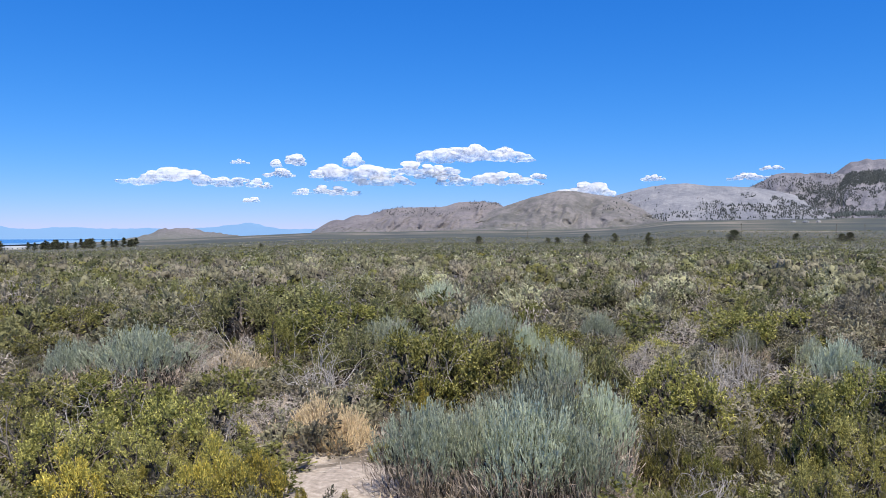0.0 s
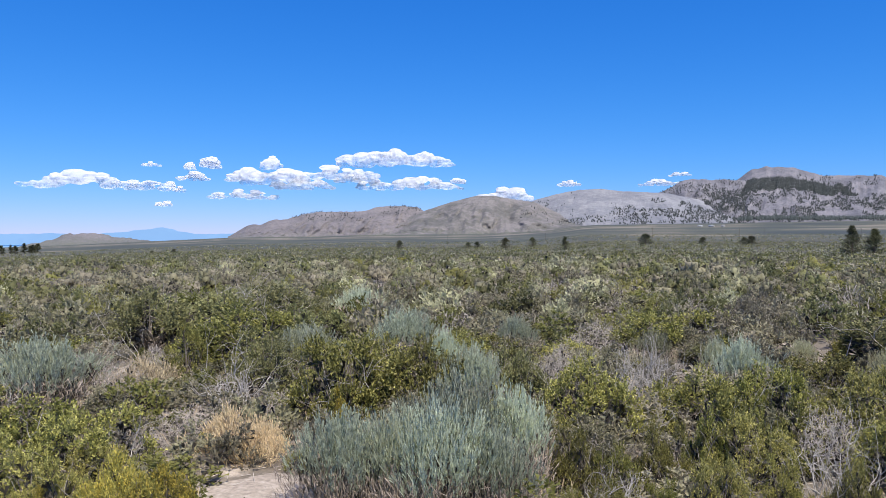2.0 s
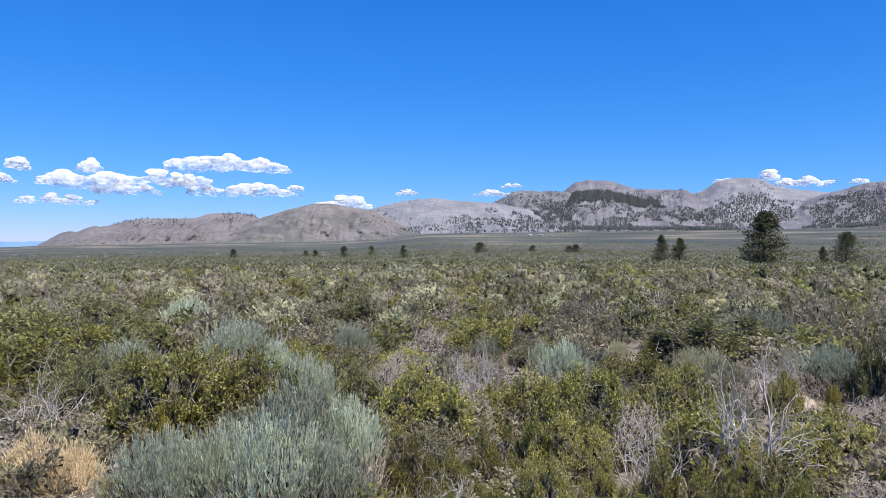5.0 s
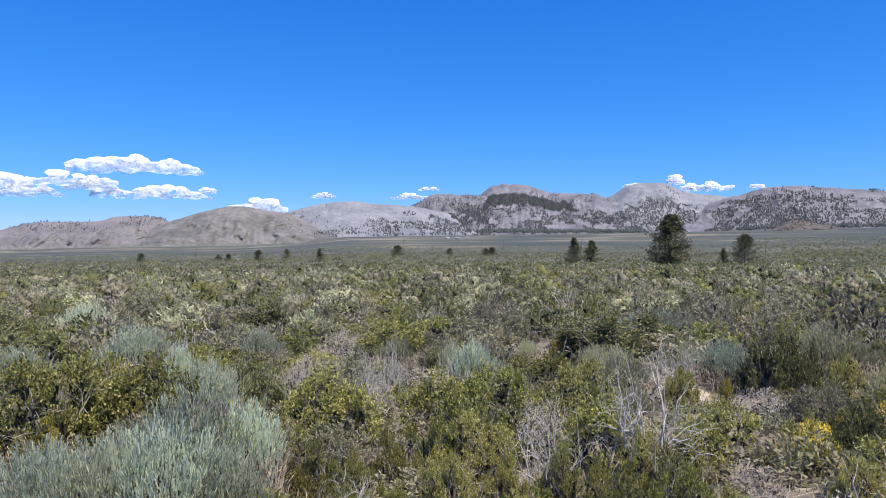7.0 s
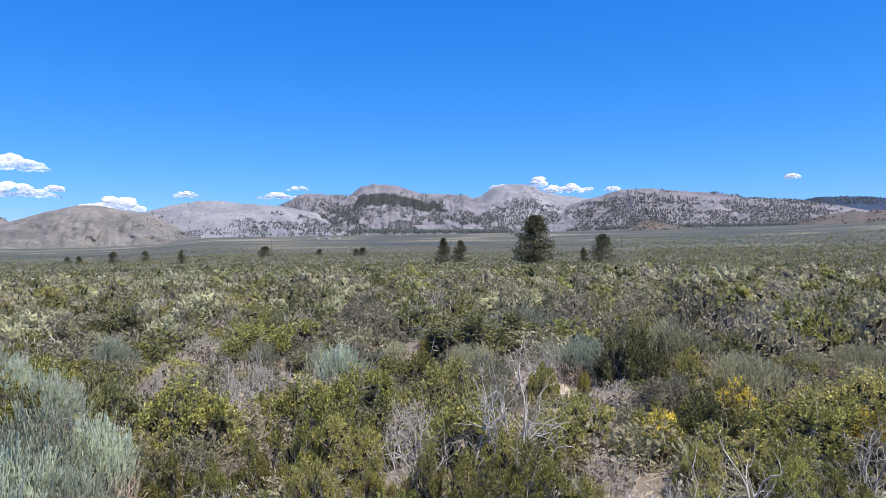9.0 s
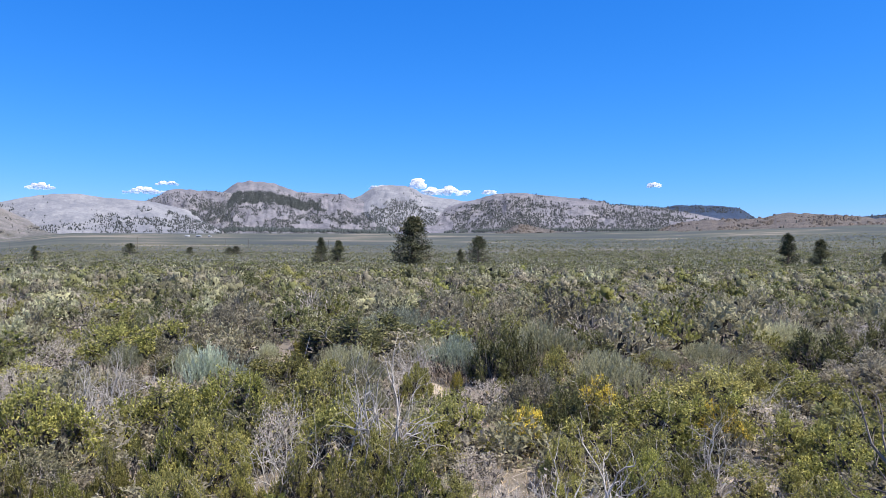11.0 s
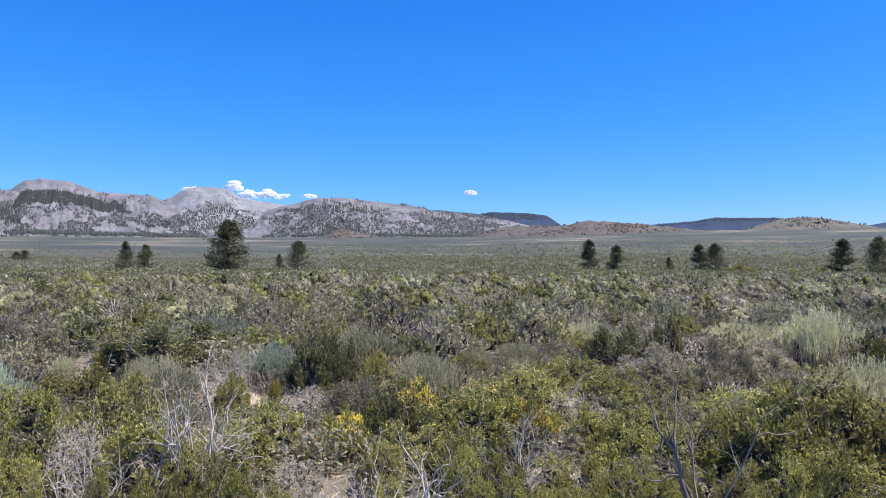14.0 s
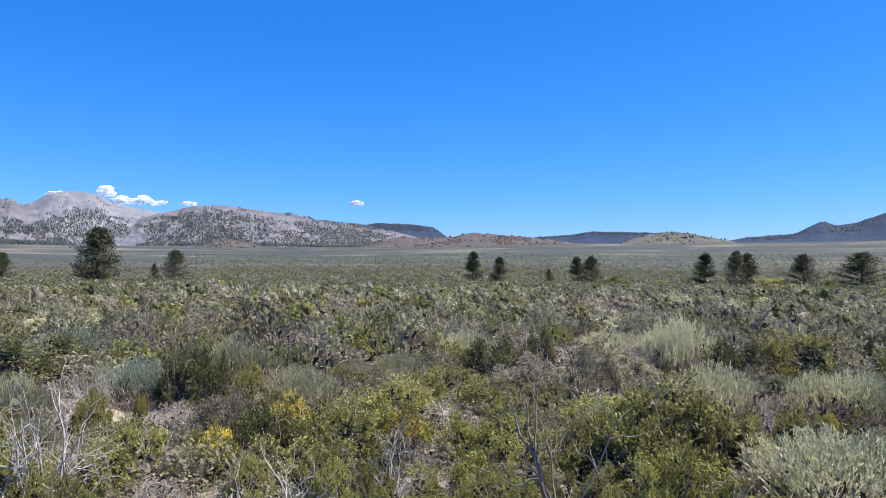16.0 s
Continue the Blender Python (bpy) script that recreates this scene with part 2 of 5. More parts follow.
def ground_material():
    """Pale pumice sand with litter; farther out brush and pale grass flats in patches. Shade between bushes is painted
    into the litter and brush colours.
    """
    m, n, l, b = material("pumice_ground")
    pos = n.new("ShaderNodeNewGeometry").outputs["Position"]
    grain = noise_tex(n, l, 60, 3, pos)
    sand = ramp(n, [(0.30, (0.27, 0.22, 0.175)), (0.5, (0.41, 0.345, 0.28)), (0.72, (0.52, 0.455, 0.385))], grain, l)
    litter = ramp(n, [(0.085, 0.07, 0.052), (0.20, 0.165, 0.128)], noise_tex(n, l, 35, 4, pos), l)
    near = mix(n, l, span(n, l, noise_tex(n, l, 1.1, 5, pos), 0.54, 0.66), litter, sand)
    shaded_scrub = ramp(n, [(0.30, (0.034, 0.036, 0.024)), (0.45, (0.054, 0.053, 0.035)), (0.6, (0.078, 0.072, 0.05)), (0.75, (0.108, 0.096, 0.07))], noise_tex(n, l, 0.28, 6, pos, 0.7), l)
    flats = ramp(n, [(0.36, (0.03, 0.036, 0.032)), (0.44, (0.04, 0.046, 0.036)), (0.52, (0.058, 0.061, 0.041)), (0.57, (0.088, 0.083, 0.057)), (0.63, (0.19, 0.16, 0.115))], noise_tex(n, l, 0.0038, 8, pos, 0.66), l)
    length = n.new("ShaderNodeVectorMath")
    length.operation = "LENGTH"
    l.new(pos, length.inputs[0])
    r = maths(n, l, "ADD", length.outputs["Value"], maths(n, l, "MULTIPLY", noise_tex(n, l, 0.006, 4, pos), 500.0))
    col = mix(n, l, span(n, l, length.outputs["Value"], 25, 90), near, shaded_scrub)
    col = mix(n, l, span(n, l, r, 750, 1150), col, flats)
    sep = n.new("ShaderNodeSeparateXYZ")
    l.new(pos, sep.inputs[0])
    strip = maths(n, l, "MULTIPLY", span(n, l, length.outputs["Value"], 1750, 1850), span(n, l, length.outputs["Value"], 2250, 2100))          # a dry grass flat under the hills
    strip = maths(n, l, "MULTIPLY", maths(n, l, "MULTIPLY", strip, span(n, l, sep.outputs["X"], 650, 1050, 1.0, 0.0)), span(n, l, noise_tex(n, l, 0.006, 5, pos), 0.44, 0.6))
    col = mix(n, l, strip, col, (0.185, 0.16, 0.118))
    l.new(col, b.inputs["Base Color"])
    b.inputs["Roughness"].default_value = 0.95
    bump = n.new("ShaderNodeBump")
    bump.inputs["Strength"].default_value, bump.inputs["Distance"].default_value = 0.6, 0.03
    l.new(noise_tex(n, l, 14, 6, pos), bump.inputs["Height"])
    l.new(bump.outputs[0], b.inputs["Normal"])
    return m


def rock_material(name, low, high, brush, brush_top, size=0.012, speckle=0.55):
    """Mountain ground: pumice and lava in patches, scree fans, low brush that thins uphill."""
    m, n, l, b = material(name)
    pos = n.new("ShaderNodeNewGeometry").outputs["Position"]
    big = noise_tex(n, l, size * 0.7, 5, pos, 0.55)
    fine = noise_tex(n, l, size * 11, 5, pos, 0.7)
    flat = n.new("ShaderNodeMapping")
    flat.inputs["Scale"].default_value = (1, 1, 0.55)
    l.new(pos, flat.inputs["Vector"])
    streak = noise_tex(n, l, size * 3.2, 6, flat.outputs[0], 0.62)
    col = ramp(n, [(0.40, low), (0.50, tuple((p + q) / 2 for p, q in zip(low, high))), (0.57, high)], maths(n, l, "ADD", maths(n, l, "MULTIPLY", big, 0.6), maths(n, l, "MULTIPLY", streak, 0.4)), l)
    col = mix(n, l, span(n, l, fine, 0.44, 0.64, 0.0, speckle), col, tuple(c * 0.55 for c in low))
    sep = n.new("ShaderNodeSeparateXYZ")
    l.new(pos, sep.inputs[0])
    z = maths(n, l, "ADD", sep.outputs["Z"], maths(n, l, "MULTIPLY", streak, 90.0))
    col = mix(n, l, span(n, l, z, brush_top + 70, brush_top + 30, 0.0, 0.9), col, brush)
    l.new(col, b.inputs["Base Color"])
    b.inputs["Roughness"].default_value = 0.95
    bump = n.new("ShaderNodeBump")
    bump.inputs["Strength"].default_value, bump.inputs["Distance"].default_value = 0.8, 8.0
    l.new(noise_tex(n, l, size * 4, 8, pos, 0.62), bump.inputs["Height"])
    l.new(bump.outputs[0], b.inputs["Normal"])
    return m


# ---- the lie of the land ----
FAR_AZ = [-180, -110, -99, -86, -75, -60, -47, -30, -17.5, -14, -9, 0, 4, 10, 22, 31, 45, 180]
FAR_EL = [1.7, 1.85, 1.85, 1.72, 1.75, 1.38, 1.3, 1.25, 1.2, 0.75, 0.55, 0.5, 0.42, 0.33, -0.2, -0.52, -0.52, 1.7]
RIM = 2600.0


def far_el(az):
    return np.interp(az, FAR_AZ, FAR_EL)


def land(x, y):
    """The ground's height: level at the camera, dipping a little, then rising to the foot of the mountains."""
    x, y = np.asarray(x, float), np.asarray(y, float)
    r = np.maximum(np.hypot(x, y), 0.01)
    az = -np.degrees(np.arctan2(x, y))
    u = np.clip(np.log(np.maximum(r, 60) / 60) / math.log(RIM / 60), 0, 1) ** np.interp(az, [-95, -70, -42, -20, 0], [1.4, 1.2, 1.1, 0.88, 0.85])
    e = -2.2 + (far_el(az) + 2.2) * u
    z = np.where(r < 60, 0, 2.3 + r * np.tan(np.radians(e)) )
    z = z - np.clip(r - RIM, 0, None) * 0.02
    P = np.stack([x, y, 0 * x], -1).reshape(-1, 3)
    bumps = 0.05 * vnoise(P * 0.55, 3) + 0.025 * vnoise(P * 1.7, 4)
    return z + bumps.reshape(x.shape) * np.clip(r / 4, 0, 1)


azs = np.unique(np.concatenate([np.arange(-112, 44.01, 1.0), np.arange(44, 248.1, 4)]))
rs = np.concatenate([[0.0], np.geomspace(0.6, 4900, 160)])
AZ, RR = np.meshgrid(azs, rs)
gx, gy = -np.sin(np.radians(AZ)) * RR, np.cos(np.radians(AZ)) * RR
gz = land(gx, gy)
nr, na = AZ.shape
ii, jj = np.meshgrid(np.arange(nr - 1), np.arange(na - 1), indexing="ij")
quad = np.stack([ii * na + jj, (ii + 1) * na + jj, (ii + 1) * na + jj + 1, ii * na + jj + 1], -1).reshape(-1, 4)
thing("ground", ground_material(), np.stack([gx, gy, gz], -1).reshape(-1, 3), quad, "pale pumice sand plain rising gently to the mountains", "ground", kind="structure", soft=True)


# ---- mountains ----
def mountain(name, label, profile, foot, depth, mat, rough=1.0, seed=1, gully=1.0, jag=0.04, slant=1.0, rows=50, sharp=0.95, drop=0.25):
    """One mountain: a face that climbs from its foot to a skyline of (az, el), with gullies, and a back slope."""
    pa, pe = [p[0] for p in profile][::-1], [p[1] for p in profile][::-1]
    az = np.arange(min(pa), max(pa) + 1e-6, 0.1)
    top = np.interp(az, pa, pe)
    k = np.ones(5) / 5
    top = np.convolve(np.pad(top, 2, mode="edge"), k, "valid")
    q = np.stack([az * 2.2, 0 * az + seed, 0 * az], -1)
    top = top + jag * fbm(q, 4, seed)
    base = far_el(az) - drop
    top = np.maximum(top, base + 0.02)
    s = np.linspace(0, 1, rows)[:, None]
    E = base + (top - base) * s ** sharp
    A = np.broadcast_to(az, E.shape)
    S = np.broadcast_to(s, E.shape)
    bent = A + 1.3 * slant * S + 0.5 * vnoise(np.stack([A * 0.8, S * 2.5, 0 * A + seed], -1).reshape(-1, 3), seed + 4).reshape(A.shape)
    g = np.stack([bent * 1.9, S * 2.6, 0 * A + seed * 3.1], -1).reshape(-1, 3)
    g2 = np.stack([A * 0.7, S * 2.4, 0 * A + seed * 5.7], -1).reshape(-1, 3)
    cut = (1 - np.abs(fbm(g, 5, seed))).reshape(E.shape)
    bulge = fbm(g2, 3, seed + 9).reshape(E.shape)
    R = foot + depth * S + (gully * 46 * (cut - 0.6) + rough * 62 * bulge) * np.sin(np.pi * np.clip(S, 0, 1) ** 0.8) ** 0.7
    R = np.maximum.accumulate(R + 0.4 * depth * S, axis=0) - 0.2 * depth * S
    back_r = R[-1:] + np.array([[60.0], [160.0]])
    back_z = 2.3 + R[-1:] * np.tan(np.radians(E[-1:])) - np.array([[12.0], [70.0]])
    Z = np.concatenate([2.3 + R * np.tan(np.radians(E)), back_z])
    R = np.concatenate([R, back_r])
    A = np.concatenate([A, A[:2]])
    V = np.stack([-np.sin(np.radians(A)) * R, np.cos(np.radians(A)) * R, Z], -1)
    nr, na = A.shape
    i, j = np.meshgrid(np.arange(nr - 1), np.arange(na - 1), indexing="ij")
    F = np.stack([i * na + j, (i + 1) * na + j, (i + 1) * na + j + 1, i * na + j + 1], -1).reshape(-1, 4)
    thing(name, mat, V.reshape(-1, 3), F, label, "mountain", kind="structure", soft=True)
    return az, V[:rows]


PURPLE = rock_material("lava_slope", (0.118, 0.108, 0.112), (0.178, 0.16, 0.16), (0.115, 0.118, 0.098), 14, speckle=0.5)
BROWN = rock_material("brown_slope", (0.088, 0.086, 0.078), (0.175, 0.16, 0.153), (0.11, 0.116, 0.082), 18, speckle=0.35)
PALE = rock_material("pumice_slope", (0.14, 0.145, 0.165), (0.215, 0.216, 0.228), (0.11, 0.115, 0.108), -20, speckle=0.25)
GREYROCK = rock_material("grey_lava_slope", (0.105, 0.103, 0.12), (0.18, 0.172, 0.186), (0.10, 0.105, 0.10), -10, speckle=0.45)
REDROCK = rock_material("red_granite_slope", (0.072, 0.062, 0.055), (0.122, 0.099, 0.083), (0.07, 0.074, 0.055), 40, 0.03)
# the blue of aerial haze is painted into this forest colour
HAZED_FOREST = rock_material("hazed_forest_slope", (0.010, 0.026, 0.06), (0.018, 0.038, 0.08), (0.018, 0.034, 0.06), -40)
TAN = rock_material("tan_slope", (0.078, 0.074, 0.058), (0.13, 0.114, 0.088), (0.072, 0.077, 0.057), 8)

mt = {}
mt["low_ridge"] = mountain("low_ridge", "low purple-brown lava ridge with a ragged crest", [(10.2, .3), (8.75, 1.29), (7.9, 1.3), (6.8, 1.73), (5.7, 1.7), (4.5, 2.2), (2.6, 2.28), (0.1, 2.36), (-1.1, 2.63), (-2.4, 2.78), (-4.1, 2.66), (-4.7, 2.34), (-6.5, 1.4), (-8, .4)], 2900, 420, PURPLE, seed=1, jag=.06, gully=1.6)
mt["round_hill"] = mountain("round_hill", "rounded brown hill with scree gullies", [(0.5, .3), (-2.5, 1.5), (-4.7, 2.34), (-6.9, 3.05), (-8.8, 3.5), (-10, 3.55), (-11.5, 3.27), (-13.4, 3.0), (-15, 2.2), (-17.5, 1.2), (-18.5, .8)], 2750, 420, BROWN, seed=2, jag=.015, gully=1.0)
mt["pumice_dome"] = mountain("pumice_dome", "smooth pale pumice dome with scattered pines", [(-11, 1.6), (-13.4, 3.18), (-15.4, 3.66), (-16.7, 3.88), (-18.4, 3.97), (-19.8, 3.75), (-21.1, 3.66), (-23, 3.55), (-25.5, 3.0), (-28, 2)], 3000, 480, PALE, seed=3, jag=.02, gully=.35, rough=.5)
mt["shoulder"] = mountain("shoulder_dome", "brown and grey lava dome with pine forest", [(-20.5, 2.6), (-22.9, 3.6), (-24.3, 4.38), (-25.3, 4.51), (-26.2, 4.42), (-27.8, 4.36), (-30, 4.1), (-33, 3)], 3250, 480, GREYROCK, seed=4, jag=.04)
mt["table"] = mountain("table_dome", "flat-topped lava dome above a belt of pines", [(-25.5, 3.4), (-27.8, 4.2), (-28.4, 4.47), (-29, 4.99), (-30.1, 5.22), (-32, 5.03), (-33.1, 4.57), (-33.6, 4.47), (-35, 4.4), (-37.2, 4.26), (-37.7, 3.95), (-40, 3.6), (-43, 2.8)], 3200, 620, GREYROCK, seed=5, jag=.05)
mt["crater"] = mountain("crater_dome", "pale pumice crater cone with pine slopes", [(-35, 3.2), (-37.5, 3.9), (-38.3, 4.1), (-39.4, 4.84), (-40.2, 5.03), (-41.9, 5.0), (-42.7, 4.73), (-43.3, 4.32), (-44.5, 4.1), (-46.7, 3.76), (-49, 3.4), (-51, 2.8)], 3300, 620, PALE, seed=6, jag=.03, gully=.6)
mt["long"] = mountain("long_dome", "long grey lava dome dotted with pines", [(-43.5, 2.6), (-46, 3.55), (-46.6, 3.69), (-48, 4.06), (-49.1, 4.39), (-51.2, 4.37), (-53.2, 4.12), (-55.7, 3.88), (-57.2, 3.69), (-57.7, 3.42), (-61.4, 3.1), (-65, 2.4), (-68, 1.6), (-70, 1.0)], 3150, 560, GREYROCK, seed=7, jag=.04)
mt["far_dark"] = mountain("far_ridge", "distant flat ridge under dark forest", [(-59, 2.7), (-61.6, 3.05), (-62.5, 3.28), (-65.1, 3.21), (-66.9, 3.0), (-67.7, 2.5), (-68.6, 1.9), (-70, 1.2)], 3900, 400, HAZED_FOREST, seed=8, gully=.25, rough=.4, jag=.03)
mt["red_hill"] = mountain("rocky_hill", "low reddish hill with granite outcrops", [(-58, 1.0), (-60.5, 1.2), (-62.5, 1.87), (-64, 2.1), (-67.7, 2.21), (-69, 2.35), (-70.2, 2.56), (-72, 2.45), (-74.4, 2.24), (-76.5, 1.95), (-79, 1.7), (-82, 1.4)], 2150, 420, REDROCK, seed=9, jag=.05, drop=.55, gully=.2, rough=.35)
mt["knoll"] = mountain("rocky_knoll", "small reddish rocky knoll below the mountains", [(-48.3, 1.1), (-49.8, 1.5), (-50.5, 1.84), (-51.1, 2.0), (-51.8, 1.88), (-52.4, 1.66), (-54, 1.4), (-56, 1.1)], 2350, 160, REDROCK, seed=14, jag=.06, gully=.5, rough=.4, drop=.35)
mt["dark_hill"] = mountain("forest_hill", "distant low hill under dark pine forest", [(-71, 1.6), (-74.8, 2.2), (-77.6, 2.38), (-79.1, 2.67), (-80.8, 2.62), (-83.3, 2.56), (-87, 2.2), (-89.5, 1.6)], 3900, 300, HAZED_FOREST, seed=10, gully=.25, rough=.4, jag=.02)
mt["tan_hill"] = mountain("tan_hill", "tan grassy hill with scattered pines", [(-79.5, 1.2), (-81.7, 1.9), (-83.3, 2.39), (-84.5, 2.59), (-86.1, 2.54), (-87.5, 2.23), (-88.9, 1.97), (-91, 1.4)], 3000, 350, TAN, seed=11, jag=.015, gully=.4)
mt["peak"] = mountain("forest_peak", "dark forested peak with blue haze in its colour", [(-86, 1.4), (-89.1, 1.93), (-90, 2.09), (-93.5, 2.37), (-94.4, 2.83), (-95.2, 3.23), (-96, 2.9), (-97.2, 3.05), (-99, 3.69), (-101.5, 4.5), (-105, 5.2), (-112, 4)], 4100, 500, HAZED_FOREST, seed=12, gully=.25, rough=.4, jag=.02)
mt["crater_hill"] = mountain("crater_hill", "low grey crater hill with a flat rim", [(24.5, -.4), (22.8, .02), (21.7, .25), (21.2, .56), (20.6, .68), (19.9, .6), (19.3, .68), (18.5, .6), (18, .42), (17.2, .36), (16.3, .22), (14, .02), (12, -.2)], 2750, 250, PURPLE, seed=13, jag=.09, gully=.4, rough=.3)

# blue hills beyond the lake: a backdrop whose emission stands in for haze
haze, hn, hl, hb = material("distant_haze_glow")
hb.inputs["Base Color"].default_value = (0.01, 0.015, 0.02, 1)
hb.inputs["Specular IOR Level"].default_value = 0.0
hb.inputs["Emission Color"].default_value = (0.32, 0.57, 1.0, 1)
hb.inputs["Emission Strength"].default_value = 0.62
az_h = np.arange(5, 46, 0.15)
top_h = 0.85 + 0.26 * fbm(np.stack([az_h * 0.33, 0 * az_h, 0 * az_h], -1), 5, 21)
rows_h = [(-1.2, 4780), (0.3, 4800), (1.0, 4820)]
Vh = np.concatenate([np.stack([-np.sin(np.radians(az_h)) * r, np.cos(np.radians(az_h)) * r, 2.3 + r * np.tan(np.radians(np.where(f < 0, -1.0, top_h * f)))], -1) for f, r in rows_h])
nh = len(az_h)
i, j = np.meshgrid(np.arange(2), np.arange(nh - 1), indexing="ij")
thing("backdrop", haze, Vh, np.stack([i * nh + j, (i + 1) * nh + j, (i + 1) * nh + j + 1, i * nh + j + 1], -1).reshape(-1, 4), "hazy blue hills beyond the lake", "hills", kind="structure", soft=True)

# the lake
water, n, l, b = material("lake_water")
b.inputs["Base Color"].default_value = (0.03, 0.13, 0.32, 1)
b.inputs["Roughness"].default_value = 0.25
b.inputs["Specular IOR Level"].default_value = 0.2
bump = n.new("ShaderNodeBump")
bump.inputs["Strength"].default_value = 0.3
l.new(noise_tex(n, l, 0.3, 3, n.new("ShaderNodeNewGeometry").outputs["Position"]), bump.inputs["Height"])
l.new(bump.outputs[0], b.inputs["Normal"])
lake_az = np.linspace(22, 60, 60)
shore = 1700 + 260 * np.interp(lake_az, [22, 28, 29.5, 60], [7, 5.2, 0, 0]) + 60 * vnoise(np.stack([lake_az, 0 * lake_az, 0 * lake_az], -1), 5)
Vl = np.concatenate([np.stack([-np.sin(np.radians(lake_az)) * r, np.cos(np.radians(lake_az)) * r, 2.3 - r * 0 - 12.3 + 0 * lake_az], -1) for r in (shore, 0 * shore + 4770)])
nl = len(lake_az)
thing("water", water, Vl, np.stack([np.arange(nl - 1), nl + np.arange(nl - 1), nl + 1 + np.arange(nl - 1), 1 + np.arange(nl - 1)], -1), "blue lake under a bright sky", "lake", kind="structure")


# ---- clouds ----
def cloud_material():
    m, n, l, b = material("cloud")
    b.inputs["Base Color"].default_value = (0.95, 0.95, 0.96, 1)
    b.inputs["Roughness"].default_value = 1.0
    b.inputs["Specular IOR Level"].default_value = 0.0
    pos = n.new("ShaderNodeNewGeometry").outputs["Position"]
    t, tr, s1, s2 = n.new("ShaderNodeBsdfTranslucent"), n.new("ShaderNodeBsdfTransparent"), n.new("ShaderNodeMixShader"), n.new("ShaderNodeMixShader")
    t.inputs["Color"].default_value = (0.98, 0.985, 0.99, 1)
    s1.inputs[0].default_value = 0.72
    l.new(b.outputs[0], s1.inputs[1])
    l.new(t.outputs[0], s1.inputs[2])
    coord = n.new("ShaderNodeTexCoord")
    sep = n.new("ShaderNodeSeparateXYZ")
    l.new(coord.outputs["Generated"], sep.inputs[0])
    a = maths(n, l, "ADD", maths(n, l, "MULTIPLY", noise_tex(n, l, 0.016, 8, pos, 0.66), 2.2), maths(n, l, "MULTIPLY", sep.outputs["Z"], 0.9))
    l.new(span(n, l, a, 1.0, 1.72, 0.0, 0.92), s2.inputs[0])
    l.new(tr.outputs[0], s2.inputs[1])
    l.new(s1.outputs[0], s2.inputs[2])
    l.new(s2.outputs[0], n["Material Output"].inputs["Surface"])
    return m


CLOUD = cloud_material()
def sphere(sub):
    bm = bmesh.new()
    bmesh.ops.create_icosphere(bm, subdivisions=sub, radius=1)
    bm.verts.index_update()
    V, F = np.array([v.co[:] for v in bm.verts]), np.array([[v.index for v in f.verts] for f in bm.faces])
    bm.free()
    return V, F


BALLS = {2: sphere(2)}
G = (1 + 5 ** 0.5) / 2
BALLS[0] = (unit(np.array([[-1, G, 0], [1, G, 0], [-1, -G, 0], [1, -G, 0], [0, -1, G], [0, 1, G], [0, -1, -G], [0, 1, -G], [G, 0, -1], [G, 0, 1], [-G, 0, -1], [-G, 0, 1]], float)),
            np.array([[0, 11, 5], [0, 5, 1], [0, 1, 7], [0, 7, 10], [0, 10, 11], [1, 5, 9], [5, 11, 4], [11, 10, 2], [10, 7, 6], [7, 1, 8], [3, 9, 4], [3, 4, 2], [3, 2, 6], [3, 6, 8], [3, 8, 9], [4, 9, 5], [2, 4, 11], [6, 2, 10], [8, 6, 7], [9, 8, 1]]))


def cloud(az, el, wide, high, seed, label="small white fair-weather cloud"):
    rng = np.random.default_rng(seed)
    R = 4600.0
    w, h = R * math.radians(wide), R * math.radians(high) * 1.5
    side, way = np.array(heading(az - 90)), np.array(heading(az))
    mid = np.array(heading(az, el)) * R / math.cos(math.radians(el))
    n = int(min(80, 14 + 9 * wide / max(high, 0.2)))
    V0, F0 = BALLS[2]
    pieces = []
    for _ in range(n):
        u = rng.uniform(-1, 1)
        lump = (0.35 + 0.65 * abs(math.sin(u * (2.3 + seed % 4) + seed))) * (1 - 0.6 * u * u)       # uneven tops
        r = h * rng.uniform(0.08, 0.27) * (0.5 + 0.5 * lump)
        rise = rng.uniform(0, 1) ** 0.8 * h * 0.75 * lump
        c = mid + side * u * (w / 2 - 1.5 * r) + way * rng.uniform(-0.25, 0.25) * h + np.array([0, 0, rise - h * 0.5])
        V = V0 * r * np.array([2.0, 2.0, 0.7])
        d = fbm(V / r * 1.5 + rng.uniform(0, 50, 3), 3, seed)
        pieces.append((c + V * (1 + 0.14 * d[:, None]), F0))
    ob = thing("cloud", CLOUD, *cat(*pieces), label, "cloud", "clouds low over the mountains", soft=True)
    skin = ob.modifiers.new("skin", "REMESH")
    skin.mode, skin.voxel_size, skin.use_smooth_shade = "VOXEL", max(h * 0.055, 1.8), True


